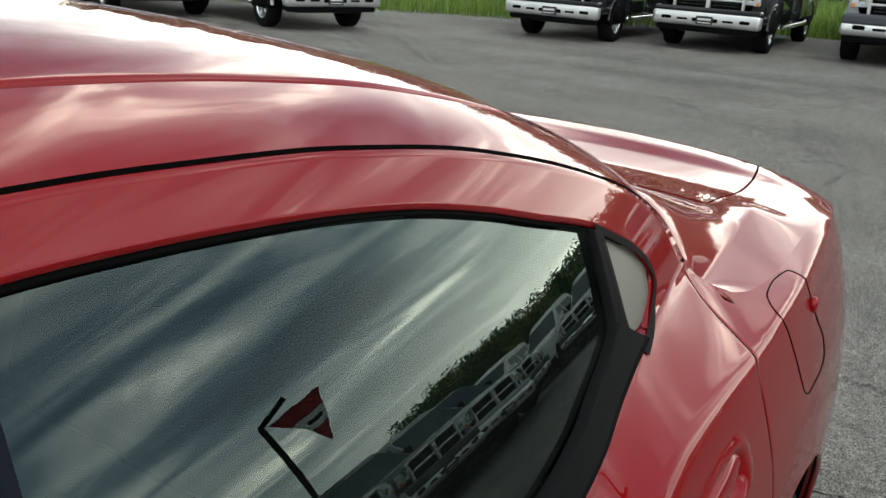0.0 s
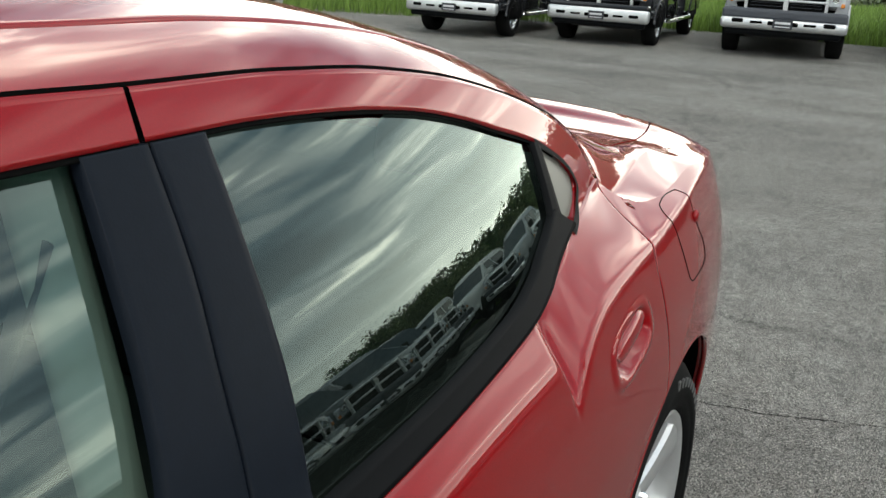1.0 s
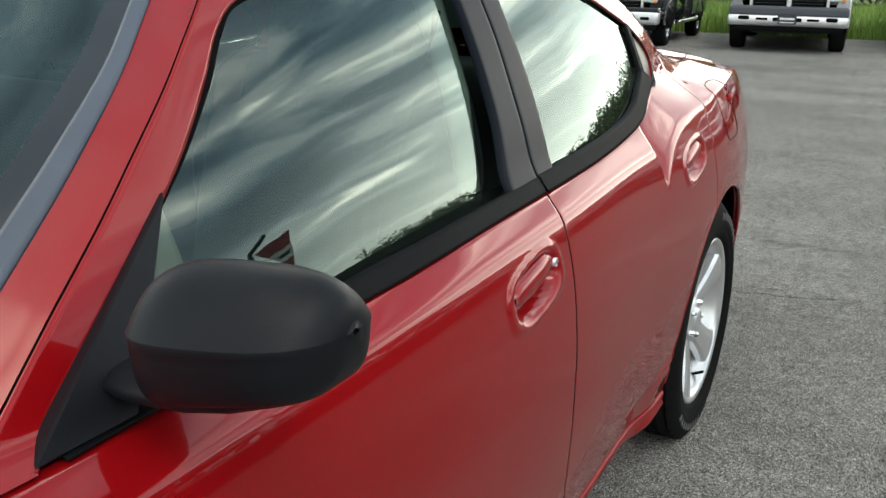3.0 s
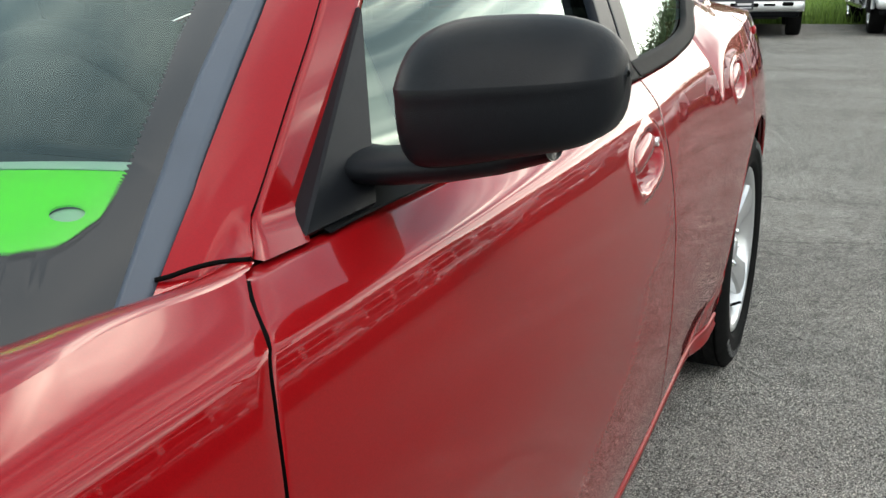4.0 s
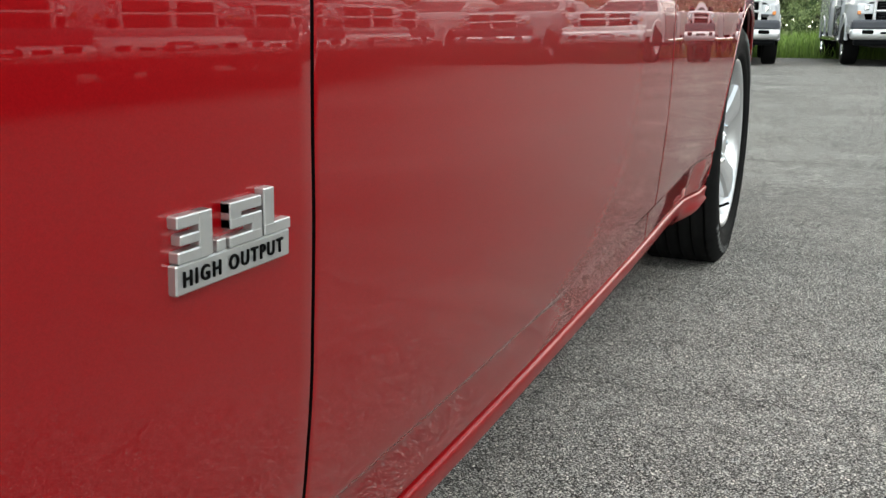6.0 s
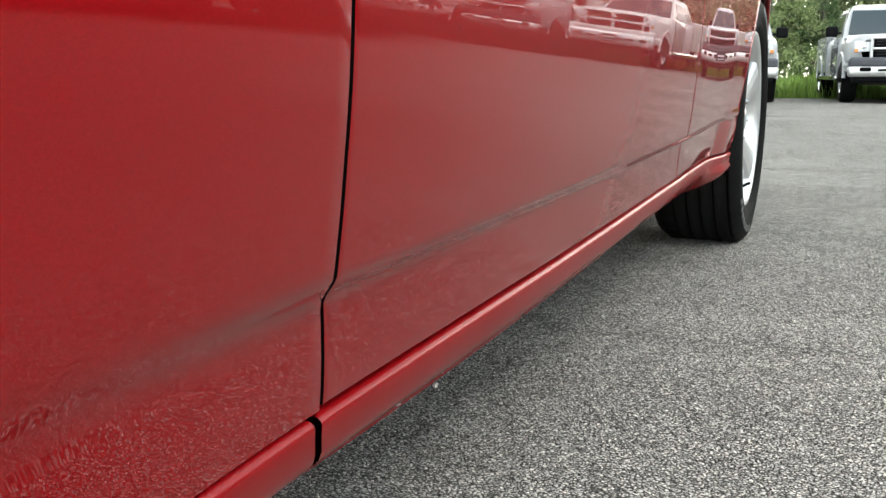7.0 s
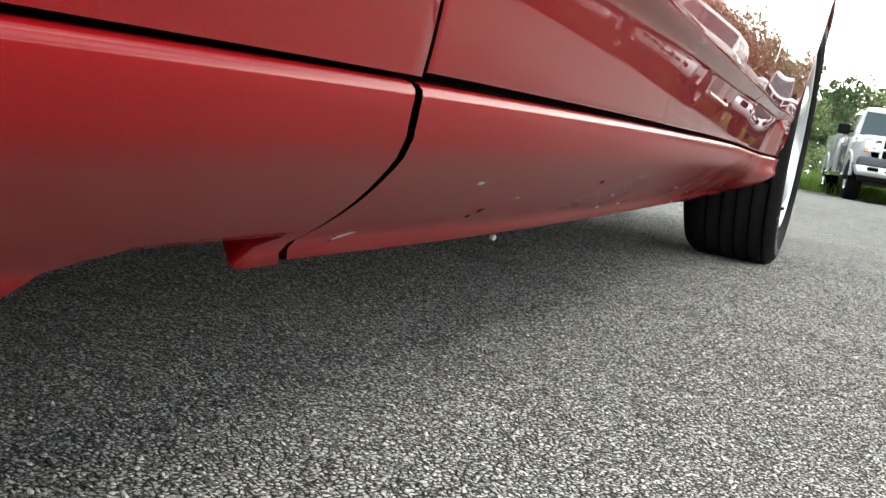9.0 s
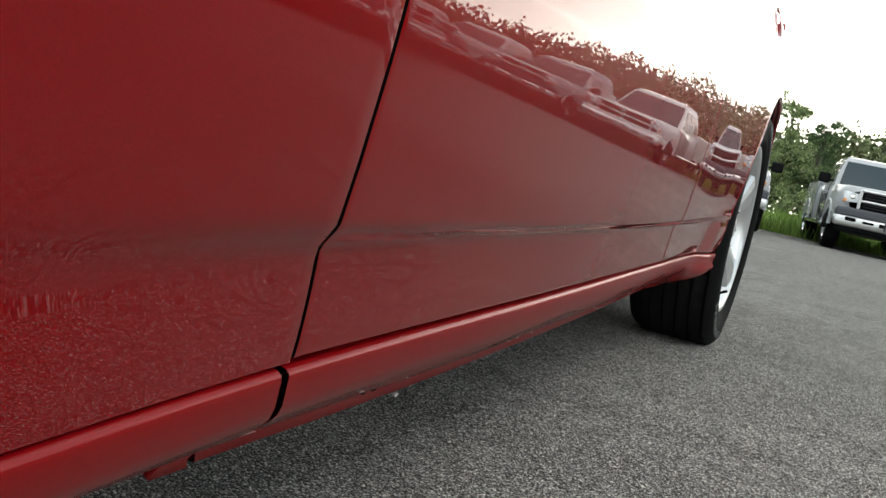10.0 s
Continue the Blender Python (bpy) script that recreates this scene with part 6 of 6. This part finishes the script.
def crown_mesh(rng, height, spread, count, leaf):
    """Leaf sprays gathered in uneven clumps round the limbs' ends."""
    clumps = []
    for _ in range(70):
        a, r = rng.uniform(0, 2 * math.pi), spread * math.sqrt(rng.uniform(0.05, 1))
        h = height * rng.uniform(0.10, 1.0)
        r *= 1.0 - 0.65 * max(0, h / height - 0.45)
        clumps.append((r * math.cos(a), r * math.sin(a), h, rng.uniform(0.35, 1.0) * spread * 0.26))
    verts, faces = [], []
    for _ in range(count):
        cx, cy, cz, cr = clumps[rng.randrange(len(clumps))]
        d = Vector((rng.gauss(0, 1), rng.gauss(0, 1), rng.gauss(0, 0.8)))
        d = d.normalized() * cr * abs(rng.gauss(0.75, 0.42))
        p = Vector((cx, cy, cz)) + d
        q = Euler((rng.uniform(0, 6.3), rng.uniform(0, 6.3), rng.uniform(0, 6.3))).to_matrix()
        s = leaf * rng.uniform(0.6, 1.3)
        k = len(verts)
        for u, v, w in ((-1, 0, 0), (0, -0.55, 0.12), (1, 0, 0), (0, 0.55, 0.12)):
            verts.append(tuple(p + q @ Vector((u * s, v * s, w * s))))
        faces.append((k, k + 1, k + 2, k + 3))
    return verts, faces, clumps


TREES = []
for kind in range(5):
    rng = random.Random(40 + kind)
    height = rng.uniform(5.0, 7.5)
    v, f, clumps = crown_mesh(rng, height, rng.uniform(1.7, 2.5), 20000, 0.055)
    tree = empty("tree", "leafy green tree at the edge of the lot", "tree", "trees behind the lot")
    put("crown", mesh_of("crown", v, f, LEAF[kind % 3], False), tree)
    tv, tf = tube([(0, 0, -0.1), (0.05, 0.02, height * 0.3), (-0.05, 0.06, height * 0.62), (0.05, 0, height * 0.92)], [0.16, 0.13, 0.08, 0.02], 8)
    for cx, cy, cz, cr in clumps[:9]:
        lv, lf = tube([(0, 0.02, cz * 0.55), (cx * 0.5, cy * 0.5, cz * 0.8), (cx, cy, cz)], [0.06, 0.04, 0.012], 6)
        tf += [tuple(i + len(tv) for i in q) for q in lf]
        tv = tv + lv
    put("trunk", mesh_of("trunk", tv, tf, BARK), tree)
    TREES.append(tree)
rng = random.Random(7)
spots = [(-2.6, 41.5, 1.0), (-4.4, 43.0, 0.85), (-0.6, 43.5, 0.66), (1.6, 44.0, 0.6), (4.0, 43.0, 0.64), (-7.5, 43.5, 0.7)]
for k in range(12):
    spots.append((-44 + k * 3.1 + rng.uniform(-0.8, 0.8), 41 + rng.uniform(-2, 3.0), rng.uniform(0.5, 0.75)))
for k in range(11):
    spots.append((7.0 + k * 2.6 + rng.uniform(-0.8, 0.8), 45 + rng.uniform(-2, 2.5), rng.uniform(0.42, 0.58)))
for k, (x, y, s) in enumerate(spots):
    m = Matrix.LocRotScale((x, y, -0.02), Euler((0, 0, rng.uniform(0, 6.3))), (s, s, s * rng.uniform(0.85, 1.15)))
    src = TREES[k % 5]
    if k < 5:
        src.matrix_basis = m
    else:
        c = copy_thing(src, Matrix())
        c.matrix_basis = m


def woods(name, count, x0, x1, y0, y1, height, leaf, mat, label, seed):
    """A far belt of trees: leaf sprays under an uneven top line."""
    rng = np.random.default_rng(seed)
    x, y = rng.uniform(x0, x1, count), rng.uniform(y0, y1, count)
    u = y if y1 - y0 > x1 - x0 else x
    w = x if y1 - y0 > x1 - x0 else y
    top = height * (0.86 + 0.10 * np.sin(u * 0.23) + 0.09 * np.sin(u * 0.61 + w) + 0.07 * np.sin(u * 1.7 + 2 * w) + 0.05 * np.sin(u * 4.1 + w) + rng.normal(0, 0.035, count))
    z = top * rng.uniform(0, 1, count) ** 0.6
    a, b = rng.normal(0, 1, (count, 3)), rng.normal(0, 1, (count, 3))
    a /= np.linalg.norm(a, axis=1)[:, None]
    b -= a * (a * b).sum(1)[:, None]
    b /= np.linalg.norm(b, axis=1)[:, None]
    s = (leaf * rng.uniform(0.5, 1.3, count))[:, None]
    p = np.stack([x, y, z], -1)
    v = np.stack([p - a * s, p - b * s * 0.6, p + a * s, p + b * s * 0.6], 1).reshape(-1, 3)
    me = bpy.data.meshes.new(name)
    me.from_pydata(v.tolist(), [], np.arange(4 * count).reshape(-1, 4).tolist())
    me.materials.append(mat)
    return tagged(put(name, me), label, "trees", kind="stuff")


woods("far_woods", 40000, 33, 38, 44, 66, 5.6, 0.15, LEAF[2], "dense green woods beyond the lot", 21)
woods("north_woods", 90000, -10, 36, 47, 52, 5.2, 0.15, LEAF[1], "low olive woods beyond the meadow", 22)
woods("west_woods", 60000, -62, -9, 44, 50, 7.0, 0.2, LEAF[2], "dark green woods beyond the meadow", 23)


def blades(name, x0, x1, y0, y1, count, tall, label, seed, edge=None):
    rng = np.random.default_rng(seed)
    x, y = rng.uniform(x0, x1, count), rng.uniform(y0, y1, count)
    if edge is not None:
        y = y + edge(x)
    patch = 0.75 + 0.35 * np.sin(x * 1.3 + 2 * np.sin(y * 0.9)) * np.sin(y * 1.1 + x * 0.4)
    h = tall * rng.uniform(0.45, 1.1, count) * patch
    a, lean = rng.uniform(0, 2 * np.pi, count), rng.normal(0, 0.28, (count, 2))
    w = rng.uniform(0.005, 0.013, count)
    dx, dy = np.cos(a) * w, np.sin(a) * w
    z = np.zeros(count) - 0.03
    v = np.stack([np.stack([x - dx, y - dy, z], -1), np.stack([x + dx, y + dy, z], -1),
                  np.stack([x + dx * 0.7 + lean[:, 0] * h * 0.4, y + dy * 0.7 + lean[:, 1] * h * 0.4, h * 0.6], -1),
                  np.stack([x - dx * 0.7 + lean[:, 0] * h * 0.4, y - dy * 0.7 + lean[:, 1] * h * 0.4, h * 0.6], -1),
                  np.stack([x + lean[:, 0] * h, y + lean[:, 1] * h, h], -1)], 1).reshape(-1, 3)
    me = bpy.data.meshes.new(name)
    me.from_pydata(v.tolist(), [], [q for k in range(count) for q in ((5 * k, 5 * k + 1, 5 * k + 2, 5 * k + 3), (5 * k + 3, 5 * k + 2, 5 * k + 4))])
    me.materials.append(BLADE)
    return tagged(put(name, me), label, "grass", kind="stuff")


blades("tall_grass", -32, 26, 0.0, 13, 190000, 0.6, "tall green meadow grass behind the lot", 3, tab((-32, 9.0), (-20, 12.8), (-11, 17.5), (-4, 21.7), (-2, 22.25), (26, 22.4)))
blades("verge_grass", 20.3, 27, -18, 60, 40000, 0.6, "green grass verge along the lot", 4)

# ---- feather flag among the angled row ----
FLAG_RED = material("flag_red_cloth", (0.30, 0.012, 0.02), 0.8, grain=(10, 0.15))
FLAG_WHITE = material("flag_white_cloth", (0.7, 0.7, 0.68), 0.8, grain=(10, 0.08))
flag = empty("flag", "red and white pennant on a bent black pole", "flag", m=pose(11.4, 11.4, 0, 0, 0, 20) @ Matrix.Scale(0.96, 4))
v, f = tube([(0, 0, 0), (0, 0, 2.2), (0, 0, 4.3), (0, 0.01, 4.36), (-0.08, 0.28, 4.48), (-0.25, 0.6, 4.64)], 0.065, 8)
put("pole", mesh_of("pole", v, f, BLACK_TRIM), flag, "bent black pole")


def cloth(name, fa, fb, mat, inset=0.0, lift=0.0):
    """A band of the three-cornered cloth, fa to fb of the way down to its lowest corner."""
    rows = []
    for s in np.linspace(0, 1, 14):
        for f in np.linspace(fa, fb, 4):
            y0, y1 = 0.16 + 0.90 * f, 1.58 - 0.46 * f - 0.03 * math.sin(9 * f)
            y = y0 + (y1 - y0) * (inset + (1 - 2 * inset) * s)
            rows.append((lift + 0.06 * math.sin(5 * y + 2 * f), y, 4.30 + 0.09 * y - 1.30 * f - 0.02 * math.sin(8 * y)))
    faces = grid_faces(14, 4)
    back = [(x - 0.008, y, z) for x, y, z in rows]
    return put(name, mesh_of(name, rows + back, faces + [tuple(i + 56 for i in reversed(q)) for q in faces], mat), flag)


cloth("red_band", 0.0, 0.32, FLAG_RED)
cloth("white_band", 0.32, 0.62, FLAG_WHITE)
cloth("red_band", 0.62, 1.0, FLAG_RED)
for side in (0.012, -0.012):
    cloth("printed_bar", 0.43, 0.51, BLACK_TRIM, 0.18, side)
